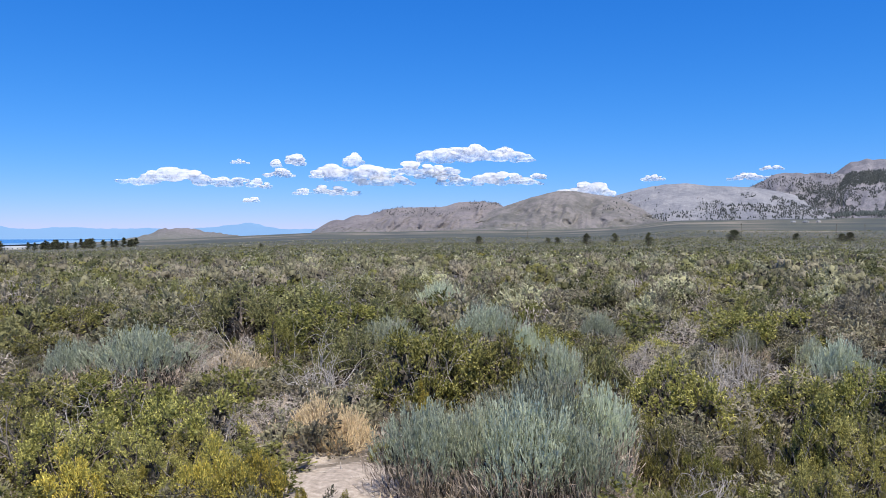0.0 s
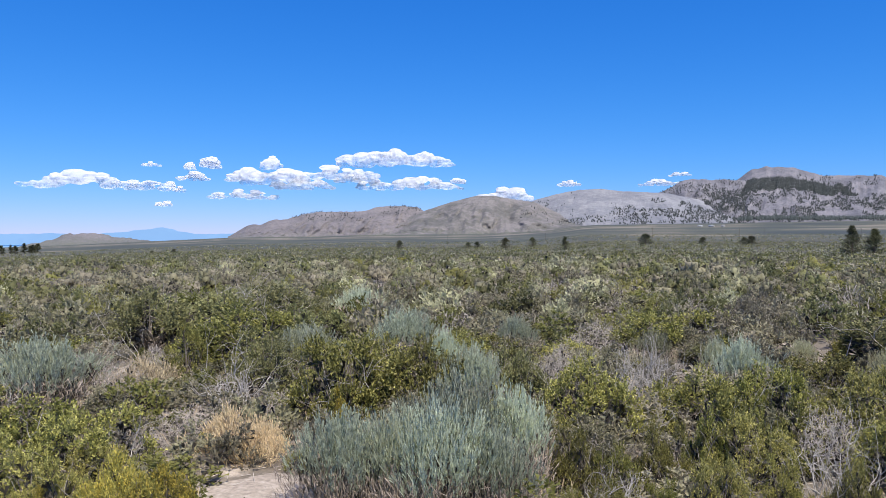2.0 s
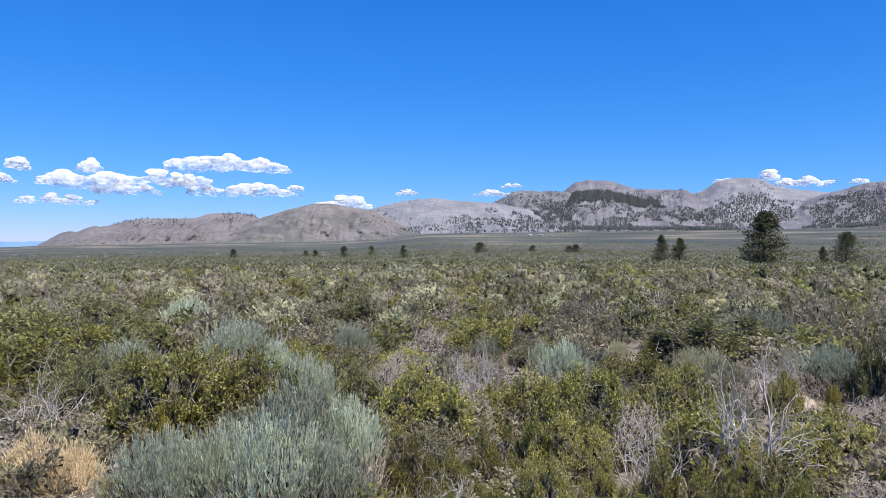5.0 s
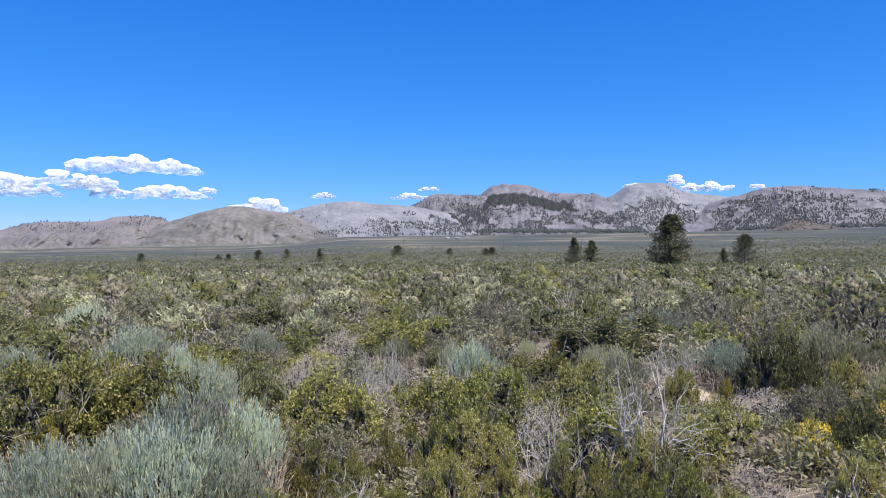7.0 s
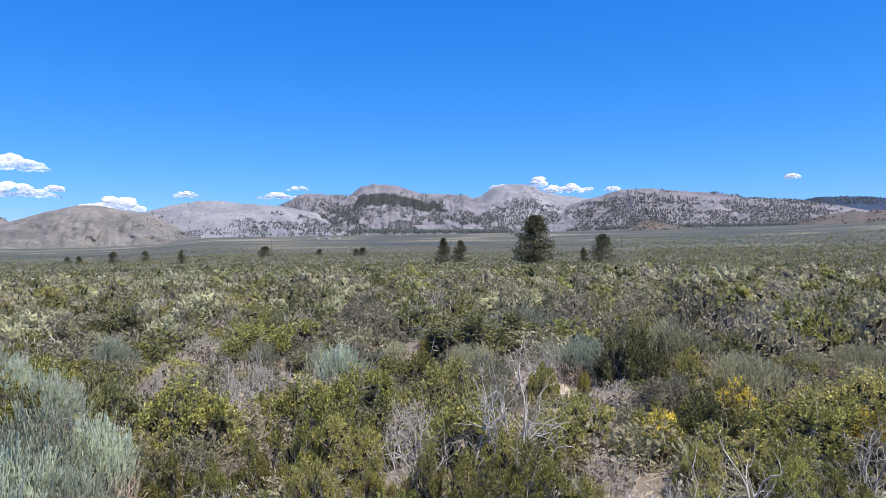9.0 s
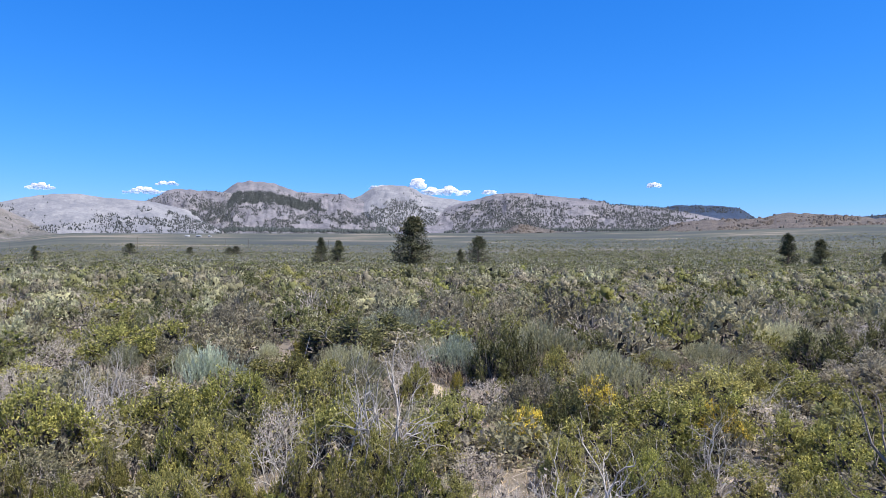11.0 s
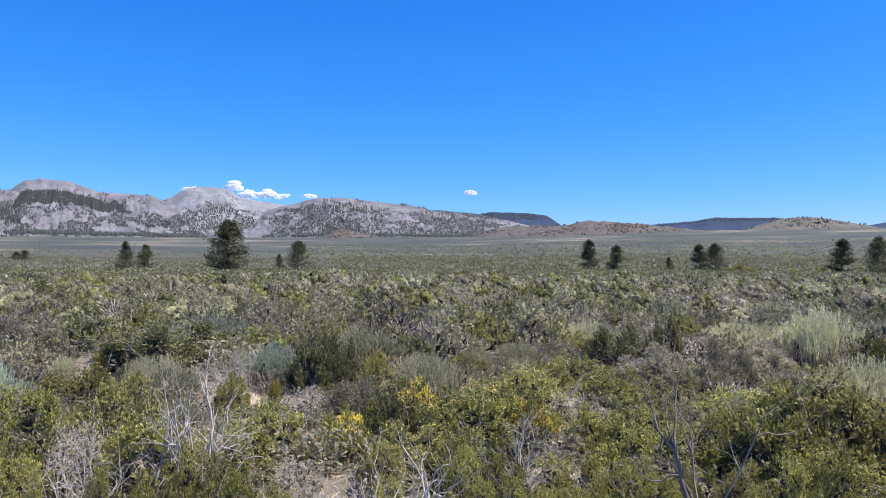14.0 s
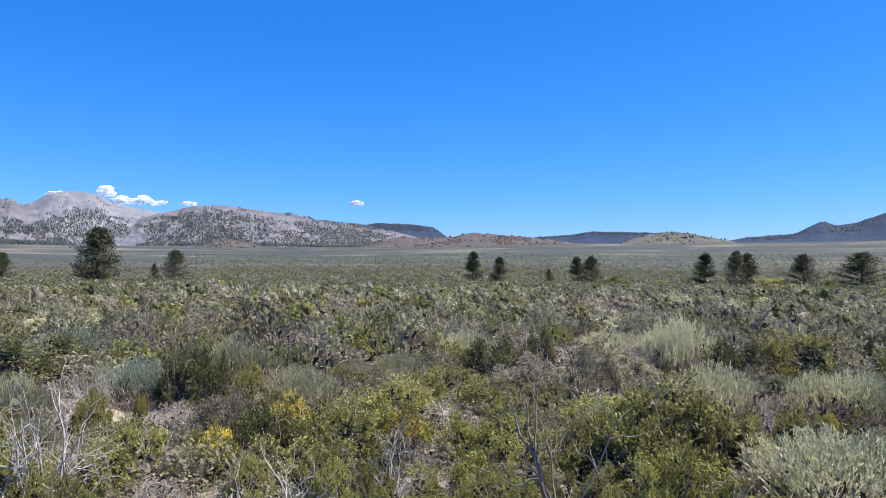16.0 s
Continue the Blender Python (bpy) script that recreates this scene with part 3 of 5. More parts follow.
for k, c in enumerate([(19, 4.65, 10.5, 1.0), (11.4, 6.1, 1.7, .75), (12.8, 5.75, 1.0, .5), (15.5, 5.75, 1.5, .3), (7.2, 5.35, 6.5, 1.1), (7, 6.15, 1.9, .8),
                       (-2.6, 6.85, 9.4, 1.25), (1.8, 5.5, 6.5, .9), (-3.6, 4.75, 8.6, .9), (-7.4, 4.85, 1.3, .45), (-11.2, 3.85, 4.6, 1.0), (-16, 4.55, 1.9, .45),
                       (-22.7, 4.45, 3.2, .42), (-24.2, 5.0, 1.7, .3), (-44.9, 4.75, 4.4, .6), (-42.9, 5.3, 1.5, .7), (-48.5, 4.6, 1.2, .35), (-39.9, 4.95, 1.7, .3), (-61, 4.95, 1.1, .35), (9, 3.7, 5.5, .6), (14.7, 2.95, 1.3, .4), (13.6, 4.0, 1.0, .35), (4.6, 4.6, 5.2, .7), (0.5, 5.0, 3.6, .6), (12.6, 5.0, 2.6, .5)]):
    cloud(*c, seed=40 + k)


# ---- forest on the mountains ----
def cones(P, high, wide, rng, tiers=2):
    """Far pines: ragged two-tier cones."""
    n, pieces = len(P), []
    for t in range(tiers):
        z0, z1, w = (0.1, 0.75 if tiers > 1 else 1.0, 1.0) if t == 0 else (0.45, 1.0, 0.72)
        a = rng.uniform(0, 6.28, n)
        ring = [P + np.stack([np.cos(a + k * 1.571) * wide * w / 2, np.sin(a + k * 1.571) * wide * w / 2, high * (z0 + rng.uniform(-0.05, 0.05, n))], -1) for k in range(4)]
        tip = P + np.stack([rng.normal(0, 0.06, n) * wide, rng.normal(0, 0.06, n) * wide, high * z1], -1)
        V = np.stack(ring + [tip], 1).reshape(-1, 3)
        F = np.array([[0, 1, 4], [1, 2, 4], [2, 3, 4], [3, 0, 4]])[None] + 5 * np.arange(n)[:, None, None]
        pieces.append((V, F.reshape(-1, 3)))
    return cat(*pieces)


def on_face(grid, count, az0, az1, s0, s1, rng, cover=0.0, seed=0, size=0.8):
    """Random places on a mountain's face between two headings and two heights, thinned by patches."""
    az, V = grid
    rows = len(V)
    a = rng.uniform(az0, az1, count)
    s = rng.uniform(s0, s1, count)
    keep = vnoise(np.stack([a * size, s * 5, 0 * a], -1), seed) + 0.5 * vnoise(np.stack([a * size * 4, s * 18, 0 * a], -1), seed + 1) > cover
    edge = np.minimum(np.minimum(a - az0, az1 - a) / 3.0, np.minimum(s - s0, s1 - s) / min(0.16, (s1 - s0) * 0.3))
    keep &= edge + 0.6 * vnoise(np.stack([a * 3, s * 14, 0 * a], -1), seed + 2) > rng.uniform(0, 0.7, count)
    a, s = a[keep], s[keep]
    j = np.clip((a - az[0]) / (az[1] - az[0]), 0, len(az) - 1.01)
    i = np.clip(np.clip(s, 0, 1) * (rows - 1), 0, rows - 1.01)
    i0, j0 = i.astype(int), j.astype(int)
    fi, fj = (i - i0)[:, None], (j - j0)[:, None]
    return (V[i0, j0] * (1 - fi) + V[i0 + 1, j0] * fi) * (1 - fj) + (V[i0, j0 + 1] * (1 - fi) + V[i0 + 1, j0 + 1] * fi) * fj


rng = np.random.default_rng(5)
spots = [on_face(mt["pumice_dome"], 3000, -29, -19, .05, .85, rng, -.05, 31), on_face(mt["pumice_dome"], 600, -20.5, -13, .05, .35, rng, -.3, 32), on_face(mt["pumice_dome"], 320, -16.5, -12.6, .3, .98, rng, -.1, 33),
         on_face(mt["shoulder"], 2800, -33, -21.5, .03, 1.05, rng, -.05, 34), on_face(mt["shoulder"], 3400, -31, -25, .25, .8, rng, -.6, 35),
         on_face(mt["table"], 8200, -43, -25.5, .0, .62, rng, -.3, 36), on_face(mt["table"], 8500, -36, -26.2, .56, .83, rng, -1.2, 37), on_face(mt["table"], 700, -39, -32, .76, 1.05, rng, .0, 38),
         on_face(mt["crater"], 8800, -51, -35, .0, .72, rng, -.35, 39), on_face(mt["crater"], 260, -44.5, -41, .6, 1.02, rng, 0, 40),
         on_face(mt["long"], 10500, -69, -44, .0, .85, rng, -.3, 41), on_face(mt["long"], 4200, -53, -45.5, .05, .9, rng, -.6, 42), on_face(mt["long"], 1500, -63, -49, .65, 1.05, rng, .0, 43), on_face(mt["long"], 700, -64, -57, .85, 1.06, rng, -.9, 43),
         on_face(mt["low_ridge"], 420, -5, 6, .6, 1.08, rng, -.1, 44), on_face(mt["round_hill"], 160, -17, -12, .1, .9, rng, .2, 44)]
P = np.concatenate(spots)
thing("mountain_forest", HAZED_PINE, *cones(P, rng.uniform(5, 9.5, len(P)), rng.uniform(3.6, 6, len(P)), rng, 1), "dark pines scattered over the grey mountain slopes", "forest", kind="stuff")
belt = np.concatenate([on_face(mt["table"], 1700, -41, -27, .075, .13, rng, -.9, 45), on_face(mt["crater"], 1300, -50, -37, .075, .13, rng, -.9, 46), on_face(mt["long"], 1500, -66, -45, .075, .13, rng, -.8, 47)])
thing("foothill_forest", HAZED_PINE, *cones(belt, rng.uniform(9, 14, len(belt)), rng.uniform(6, 9, len(belt)), rng), "dark belt of pines along the mountain foot", "forest", kind="stuff")
few = np.concatenate([on_face(mt["tan_hill"], 420, -89, -80, .1, 1.02, rng, .1, 48), on_face(mt["dark_hill"], 500, -86, -74, .75, 1, rng, -.6, 49), on_face(mt["peak"], 900, -100, -90, .5, 1, rng, -.6, 50), on_face(mt["far_dark"], 500, -68, -60, .7, 1, rng, -.6, 51), on_face(mt["red_hill"], 40, -76, -60, .2, 1, rng, .1, 52)])
thing("hill_forest", HAZED_PINE, *cones(few, rng.uniform(6, 12, len(few)), rng.uniform(5, 8, len(few)), rng), "dark pines along the hill crests", "forest", kind="stuff")

# granite blocks on the rocky hill
blocks = np.concatenate([on_face(mt["red_hill"], 2600, -77, -60.5, .25, 1.04, rng, .1, 53), on_face(mt["knoll"], 260, -53.5, -49, .3, 1.02, rng, -.1, 54)])
cube = np.array([[-1, -1, -1], [1, -1, -1], [1, 1, -1], [-1, 1, -1], [-.6, -.7, 1], [.7, -.6, 1], [.6, .7, 1], [-.7, .6, 1]], float)
cube_f = np.array([[0, 1, 5, 4], [1, 2, 6, 5], [2, 3, 7, 6], [3, 0, 4, 7], [4, 5, 6, 7]])
nb = len(blocks)
turn = rng.uniform(0, 6.28, nb)
Vb = cube[None] * rng.uniform(1.2, 5.0, (nb, 1, 1)) * rng.uniform(0.6, 1.3, (nb, 8, 3))
Vb = np.stack([Vb[..., 0] * np.cos(turn)[:, None] - Vb[..., 1] * np.sin(turn)[:, None], Vb[..., 0] * np.sin(turn)[:, None] + Vb[..., 1] * np.cos(turn)[:, None], Vb[..., 2]], -1) + blocks[:, None]
thing("granite_outcrops", REDROCK, Vb.reshape(-1, 3), (cube_f[None] + 8 * np.arange(nb)[:, None, None]).reshape(-1, 4), "reddish granite boulders on the low hill", "rocks", kind="stuff")


# ---- pines on the plain ----
def pine(name, seed, high, wide, label, density=1.0, start=0.06, shape=1.0):
    """A pine: tapered trunk, whorls of limbs and a ragged crown of needle tufts."""
    rng = np.random.default_rng(seed)
    base = tagged(new(name), label, "tree", "pines on the plain")
    knots = np.linspace(0, 1, 8)
    bend = np.stack([rng.normal(0, 0.015, 8).cumsum() * high * 0.3, rng.normal(0, 0.015, 8).cumsum() * high * 0.3, knots * high * 0.97], -1)
    r = high * 0.022 * (1 - knots * 0.92)
    part("trunk", tubes(bend[:-1], bend[1:], r[:-1], r[1:], 7), BARK, base)
    n = int(105 * density)
    whorl = np.linspace(start, 0.97, 21)
    t = np.clip(whorl[rng.integers(0, 21, n)] ** 0.9 + rng.normal(0, 0.012, n), start, 0.98)
    a = rng.uniform(0, 6.28, n)
    full = np.minimum(1, 0.6 + t / 0.35) * (1 - t) ** 0.75                 # rounded cone
    reach = wide / 2 * (full * shape + (1 - shape) * (1 - t)) * rng.uniform(0.65, 1.15, n) + 0.15
    root = np.stack([np.interp(t, knots, bend[:, 0]), np.interp(t, knots, bend[:, 1]), t * high * 0.97], -1)
    out = np.stack([np.cos(a), np.sin(a), 0.25 + 0.5 * t], -1)
    tip = root + out * reach[:, None]
    part("branchwork", tubes(root, tip, high * 0.006, high * 0.002, 3), BARK, base)
    m = 52
    along = rng.uniform(0.2, 1.05, (n, m, 1))
    P = root[:, None] + (tip - root)[:, None] * along + rng.normal(0, 0.026, (n, m, 3)) * high * np.array([1, 1, 0.75])
    D = rng.normal(0, 0.8, (n, m, 3)) + out[:, None] * 0.5 + np.array([0, 0, 0.35])
    part("crown", leaves(P.reshape(-1, 3), D.reshape(-1, 3), high * 0.034 * rng.uniform(0.6, 1.3, n * m), high * 0.018, rng, P.reshape(-1, 3) * np.array([1, 1, 0]) / high + np.array([0, 0, 0.25]), 0.5), NEEDLE, base)
    return base


def stand(ob, az, dist, sink=0.1, turn=0.0, size=1.0, wide=1.0):
    p = heading(az) * dist
    p.z = float(land(p.x, p.y)) - sink
    return Matrix.Translation(p) @ Matrix.Rotation(turn, 4, "Z") @ Matrix.Diagonal((size * wide, size * wide, size, 1))


pines = [pine("pine_tree", 61, 10, 8.2, "broad old pine with a dense dark crown", 1.7, .05), pine("pine_tree", 62, 10, 6.4, "slender dark green pine", 1.1, .04),
         pine("pine_tree", 63, 10, 8.0, "bushy young pine with foliage to the ground", 1.2, .03, .6), pine("pine_tree", 64, 10, 10.5, "wide rounded juniper-like tree", 1.2, .03)]
used = set()
for kind, az, d, high, wide in [(0, -42.5, 176, 12, 1.0), (2, -35.5, 201, 7.2, .75), (2, -36.8, 209, 9.2, 1.0), (2, -46.3, 209, 6, .85), (3, -47.7, 205, 8, .9), (1, -70.2, 190, 8, 1.05), (1, -72.26, 178, 8, 1.05),
                                (2, -76.1, 188, 5, 1.0), (1, -78.3, 186, 8.5, .95), (3, -79.35, 178, 8.4, .8), (1, -87.5, 145, 8.5, 1.0), (3, -89.7, 143, 8.8, .65), (1, -90.5, 156, 9, .95), (3, -94.1, 152, 8.4, .85), (3, -97.7, 151, 8.8, 1.25),
                                (3, -11.1, 377, 7.6, 1.1), (3, -13.2, 440, 7.6, 1.1), (2, -15.7, 269, 7.2, 1.1), (3, -21.7, 398, 7.4, 1.6), (3, -25.8, 450, 5, 1.6), (3, -28.6, 430, 5.2, 1.6), (3, -29.1, 420, 6.2, 1.4), (3, -2.8, 430, 6.6, 1.2), (3, -8.2, 450, 5, 1.3), (3, -8.9, 450, 5.4, 1.2), (3, 14, 450, 3.4, 1.4), (3, 15.5, 460, 2.6, 1.6)]:
    m = stand(None, az, d, 0.1, az * 1.7, high / 10, wide * (1.3 if d < 215 and az > -50 else 1.12 if d < 215 else 0.95))
    if kind in used:
        copy_thing(pines[kind], m)
    else:
        pines[kind].matrix_basis = m
        used.add(kind)
rng = np.random.default_rng(77)
for az in (31.2, 29.6, 29.2, 28.75, 28.6, 28.45, 28.3, 28.17, 28.05, 27.92, 27.8, 27.65, 27.5, 27.2, 26.7, 26.35, 26.2, 26.05, 25.9, 25.75, 25.6, 24.9, 24.4, 24.1, 23.6, 23.25, 23.1, 22.95, 22.8):
    high = rng.uniform(9.5, 14.5)
    t = copy_thing(pines[1 if rng.random() < 0.6 else 2], stand(None, az, 880 + rng.uniform(-30, 30), 0.1, az, high / 10, rng.uniform(0.85, 1.35)))
    tagged(t, "dark pine of the grove beside the far buildings", group="grove by the lake")


# ---- far buildings and poles ----
paint, n_, l_, b_ = material("pale_siding")
l_.new(ramp(n_, [(0.26, 0.26, 0.26), (0.36, 0.36, 0.35)], noise_tex(n_, l_, 0.6, 4), l_), b_.inputs["Base Color"])
roofing, n_, l_, b_ = material("grey_metal_roof")
l_.new(ramp(n_, [(0.30, 0.32, 0.34), (0.42, 0.44, 0.46)], noise_tex(n_, l_, 0.4, 4), l_), b_.inputs["Base Color"])
b_.inputs["Roughness"].default_value = 0.5
glass, n_, l_, b_ = material("dark_window_glass")
b_.inputs["Base Color"].default_value = (0.03, 0.035, 0.04, 1)
b_.inputs["Roughness"].default_value = 0.1


def block(x0, x1, y0, y1, z0, z1):
    V = np.array([[x, y, z] for z in (z0, z1) for x, y in ((x0, y0), (x1, y0), (x1, y1), (x0, y1))], float)
    return V, np.array([[0, 3, 2, 1], [4, 5, 6, 7], [0, 1, 5, 4], [1, 2, 6, 5], [2, 3, 7, 6], [3, 0, 4, 7]])


def shed(az, dist, length, deep, high, turn):
    base = tagged(new("farm_building"), "long low pale building with a grey metal roof", "building", "far buildings")
    part("wall", block(-length / 2, length / 2, -deep / 2, deep / 2, -1, high), paint, base)
    a, b = length / 2 + 0.4, deep / 2 + 0.4
    V = np.array([[-a, -b, high], [a, -b, high], [a, b, high], [-a, b, high], [-a, 0, high + deep * 0.2], [a, 0, high + deep * 0.2]], float)
    V = np.concatenate([V, V + (0, 0, 0.15)])
    F = np.array([[6, 7, 11, 10], [8, 9, 10, 11], [0, 4, 5, 1], [2, 5, 4, 3], [0, 1, 7, 6], [2, 3, 9, 8], [0, 6, 10, 4], [4, 10, 9, 3], [1, 5, 11, 7], [5, 2, 8, 11]])
    part("roof", (V, F), roofing, base)
    for k in range(int(length // 5)):
        x = -length / 2 + 2.5 + 5 * k
        part("window", block(x - 0.6, x + 0.6, -deep / 2 - 0.05, -deep / 2 + 0.02, high * 0.4, high * 0.8), glass, base)
    base.matrix_basis = stand(None, az, dist, 0) @ Matrix.Rotation(turn, 4, "Z")


shed(30.3, 980, 22, 9, 3.0, 0.5)
shed(31.6, 1000, 20, 9, 3.0, 0.6)
for az in (-25.6, -26.4, -27.2):
    shed(az, 1900, 9 + (az * 7) % 4, 7, 2.6, 0.3 + az)


def pole(az, dist, high):
    base = tagged(new("utility_pole"), "weathered wooden utility pole with one crossarm", "utility pole", "power line across the plain")
    part("post", tubes([[0, 0, -1]], [[0, 0, high]], 0.2, 0.13, 8), POLEWOOD, base)
    part("crossarm", block(-1.2, 1.2, -0.16, -0.05, high - 0.9, high - 0.7), POLEWOOD, base)
    for x in (-1.0, 0.35, 1.0):
        part("insulator", tubes([[x, -0.1, high - 0.7]], [[x, -0.1, high - 0.5]], 0.05, 0.04, 6), roofing, base)
    base.matrix_basis = stand(None, az, dist, 0) @ Matrix.Rotation(radians(az * 0.5 + 30), 4, "Z")


for az, d, high in ((-6.6, 900, 9), (-14.2, 850, 9), (-22.2, 600, 10), (-28.3, 820, 9), (-30.0, 760, 9), (-36, 720, 9), (-41.5, 700, 9), (-54, 760, 9), (-62.5, 800, 9), (-75.4, 760, 9), (-82, 740, 9)):
    pole(az, d, high)


# ---- brush: one builder for each kind, about 1.3 m wide and 0.9 m high ----
def masses(centre, radius, rng, rough=0.42):
    """Dense ragged masses of fine leaves, one to each lobe, open underneath."""
    V, F = BALLS[0]
    F = F[V[F].mean(1)[:, 2] > -0.35]
    n = len(centre)
    X = V[None] * radius[:, None, None] * rng.uniform(1 - rough, 1 + rough, (n, 12, 1)) * np.array([1, 1, 0.9]) + centre[:, None]
    X[..., 2] = np.maximum(X[..., 2], 0.0)
    return X.reshape(-1, 3), (F[None] + 12 * np.arange(n)[:, None, None]).reshape(-1, 3)


def sagebrush(rng, stems=360, per=17, size=1.0, w=1.3, h=0.9):
    """Sagebrush: a dense brush of upright spikes over a skirt of dry stalks."""
    a, q = rng.uniform(0, 6.28, stems), np.sqrt(rng.uniform(0, 1, stems))
    lobes = 0.8 + 0.2 * np.sin(a * 3 + rng.uniform(0, 6)) + 0.12 * rng.normal(size=stems)
    top_h = h * (1 - 0.4 * q ** 2) * rng.uniform(0.72, 1.05, stems)
    out = np.stack([np.cos(a), np.sin(a), 0 * a], -1)
    up = np.array([0, 0, 1.0])
    foot = out * (q * 0.38 * w * lobes)[:, None] + up * (top_h * 0.42)[:, None]
    tip = out * (q * 0.5 * w * lobes)[:, None] + rng.normal(0, 0.03, (stems, 3)) + up * top_h[:, None]
    t = np.sqrt(rng.uniform(0.04, 1, (stems, per, 1)))
    P = foot[:, None] + (tip - foot)[:, None] * t + rng.normal(0, 0.009, (stems, per, 3))
    D = unit(tip - foot)[:, None] * 1.0 + rng.normal(0, 0.19, (stems, per, 3))
    L = 0.08 * size * rng.uniform(0.6, 1.2, stems * per)
    foliage_mesh = leaves(P.reshape(-1, 3), D.reshape(-1, 3), L, 0.0115 * size, rng, np.repeat(out + np.array([0, 0, 0.8]), per, 0))
    k = stems // 5
    root = out[:k] * 0.05 * w
    elbow = foot[:k] * np.array([0.8, 0.8, 0.55]) + rng.normal(0, 0.03, (k, 3))
    stem_mesh = cat(tubes(root, elbow, 0.013, 0.009), tubes(elbow, foot[:k], 0.008, 0.005))
    m = 1500
    a = rng.uniform(0, 6.28, m)
    ring = np.stack([np.cos(a), np.sin(a), 0 * a], -1)
    P = ring * (w * rng.uniform(0.38, 0.62, m) * (0.8 + 0.2 * np.sin(a * 3)))[:, None] + up * (h * rng.uniform(0.0, 0.42, m))[:, None]
    skirt = leaves(P, ring * 0.35 + rng.normal(0, 0.35, (m, 3)) + up * 0.8, 0.13 * rng.uniform(0.5, 1.3, m), 0.009, rng, ring + 0.6 * up)
    m = 340
    a, q = rng.uniform(0, 6.28, m), np.sqrt(rng.uniform(0, 1, m))
    P = np.stack([np.cos(a) * q * 0.4 * w, np.sin(a) * q * 0.4 * w, h * rng.uniform(0.1, 0.5, m)], -1)
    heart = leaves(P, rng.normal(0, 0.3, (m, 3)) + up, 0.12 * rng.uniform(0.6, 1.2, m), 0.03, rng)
    return foliage_mesh, stem_mesh, skirt, heart


def leafy(rng, lobes=18, shoots=26, per=14, leaf=0.028, flat=0.6, upright=0.35, long=0.15, w=1.3, h=0.9, loose=0.5, spread=0.014, ragged=0.42, inner=420, inner_size=0.11):
    """A shrub of many leafy lobes at uneven heights, each a spray of short shoots set with leaves round a tangle
    coloured as dark as inner shade.
    """
    k = np.arange(lobes)
    a = k * 2.39996 + rng.uniform(0, 6.28) + rng.normal(0, 0.25, lobes)
    q = np.sqrt((k + rng.uniform(0.2, 0.8, lobes)) / lobes)
    high = (1 - 0.55 * q ** 2.2) * rng.uniform(1 - ragged, 1.0, lobes)
    big = w * 0.50 / math.sqrt(lobes) * rng.uniform(0.75, 1.25, lobes)
    centre = np.stack([np.cos(a) * q * (w / 2 - 0.6 * big), np.sin(a) * q * (w / 2 - 0.6 * big), np.maximum(h * high - big * 0.9, 0.10 * h)], -1)
    out = np.stack([np.cos(a) * q, np.sin(a) * q, 0 * a], -1)
    n = lobes * shoots
    which = np.repeat(k, shoots)
    d = unit(rng.normal(size=(n, 3)) + out[which] * 0.75 + np.array([0, 0, 0.55 + 0.4 * upright]))
    reach = big[which] * rng.uniform(0.72, 1.25, n)
    tip = centre[which] + d * reach[:, None] * np.array([1, 1, 1 + 0.3 * upright])
    way = unit(d + np.array([0, 0, upright]))
    t = rng.uniform(0, 1, (n, per, 1)) ** 1.25
    P = tip[:, None] - way[:, None] * t * long * (big[which] / 0.16)[:, None, None] + rng.normal(0, spread, (n, per, 3))
    P[..., 2] = np.maximum(P[..., 2], 0.03)
    D = rng.normal(0, 0.55, (n, per, 3)) + way[:, None] * 0.9
    size = leaf * rng.uniform(0.6, 1.35, n * per)
    foliage_mesh = leaves(P.reshape(-1, 3), D.reshape(-1, 3), size, leaf * flat, rng, np.repeat(d + np.array([0, 0, 0.5]), per, 0), loose)
    m = rng.integers(0, lobes, inner)
    P = centre[m] * np.array([0.92, 0.92, 1.0]) * np.stack([np.ones(inner), np.ones(inner), rng.uniform(0.25, 0.95, inner)], -1) + rng.normal(0, 0.26, (inner, 3)) * big[m][:, None]
    P[:, 2] = np.maximum(P[:, 2], 0.02)
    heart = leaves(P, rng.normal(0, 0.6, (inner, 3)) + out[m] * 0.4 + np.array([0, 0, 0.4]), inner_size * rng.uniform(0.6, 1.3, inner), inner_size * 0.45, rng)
    s = rng.permutation(n)[:max(6, n // 9)]
    root = rng.normal(0, 0.06, (len(s), 3)) * np.array([1, 1, 0])
    elbow = centre[which[s]] * np.array([0.75, 0.75, 0.55]) + rng.normal(0, 0.05, (len(s), 3))
    wood_mesh = cat(tubes(root, elbow, 0.014, 0.009), tubes(elbow, tip[s], 0.008, 0.003))
    return foliage_mesh, wood_mesh, heart, centre, big


def shoots_over(rng, centre, radius, count, long, thin, rise=0.9):
    """Fine shoots that stand out of the leafy lobes; rise: how upright they are."""
    k = rng.integers(0, len(centre), count)
    d = unit(rng.normal(size=(count, 3)) + np.array([0, 0, rise]))
    P = centre[k] + d * (radius[k] * rng.uniform(0.7, 1.1, count))[:, None]
    return leaves(P, d * 0.6 + rng.normal(0, 0.7 - 0.5 * rise, (count, 3)) + np.array([0, 0, rise]), long * rng.uniform(0.5, 1.3, count), thin, rng, d)


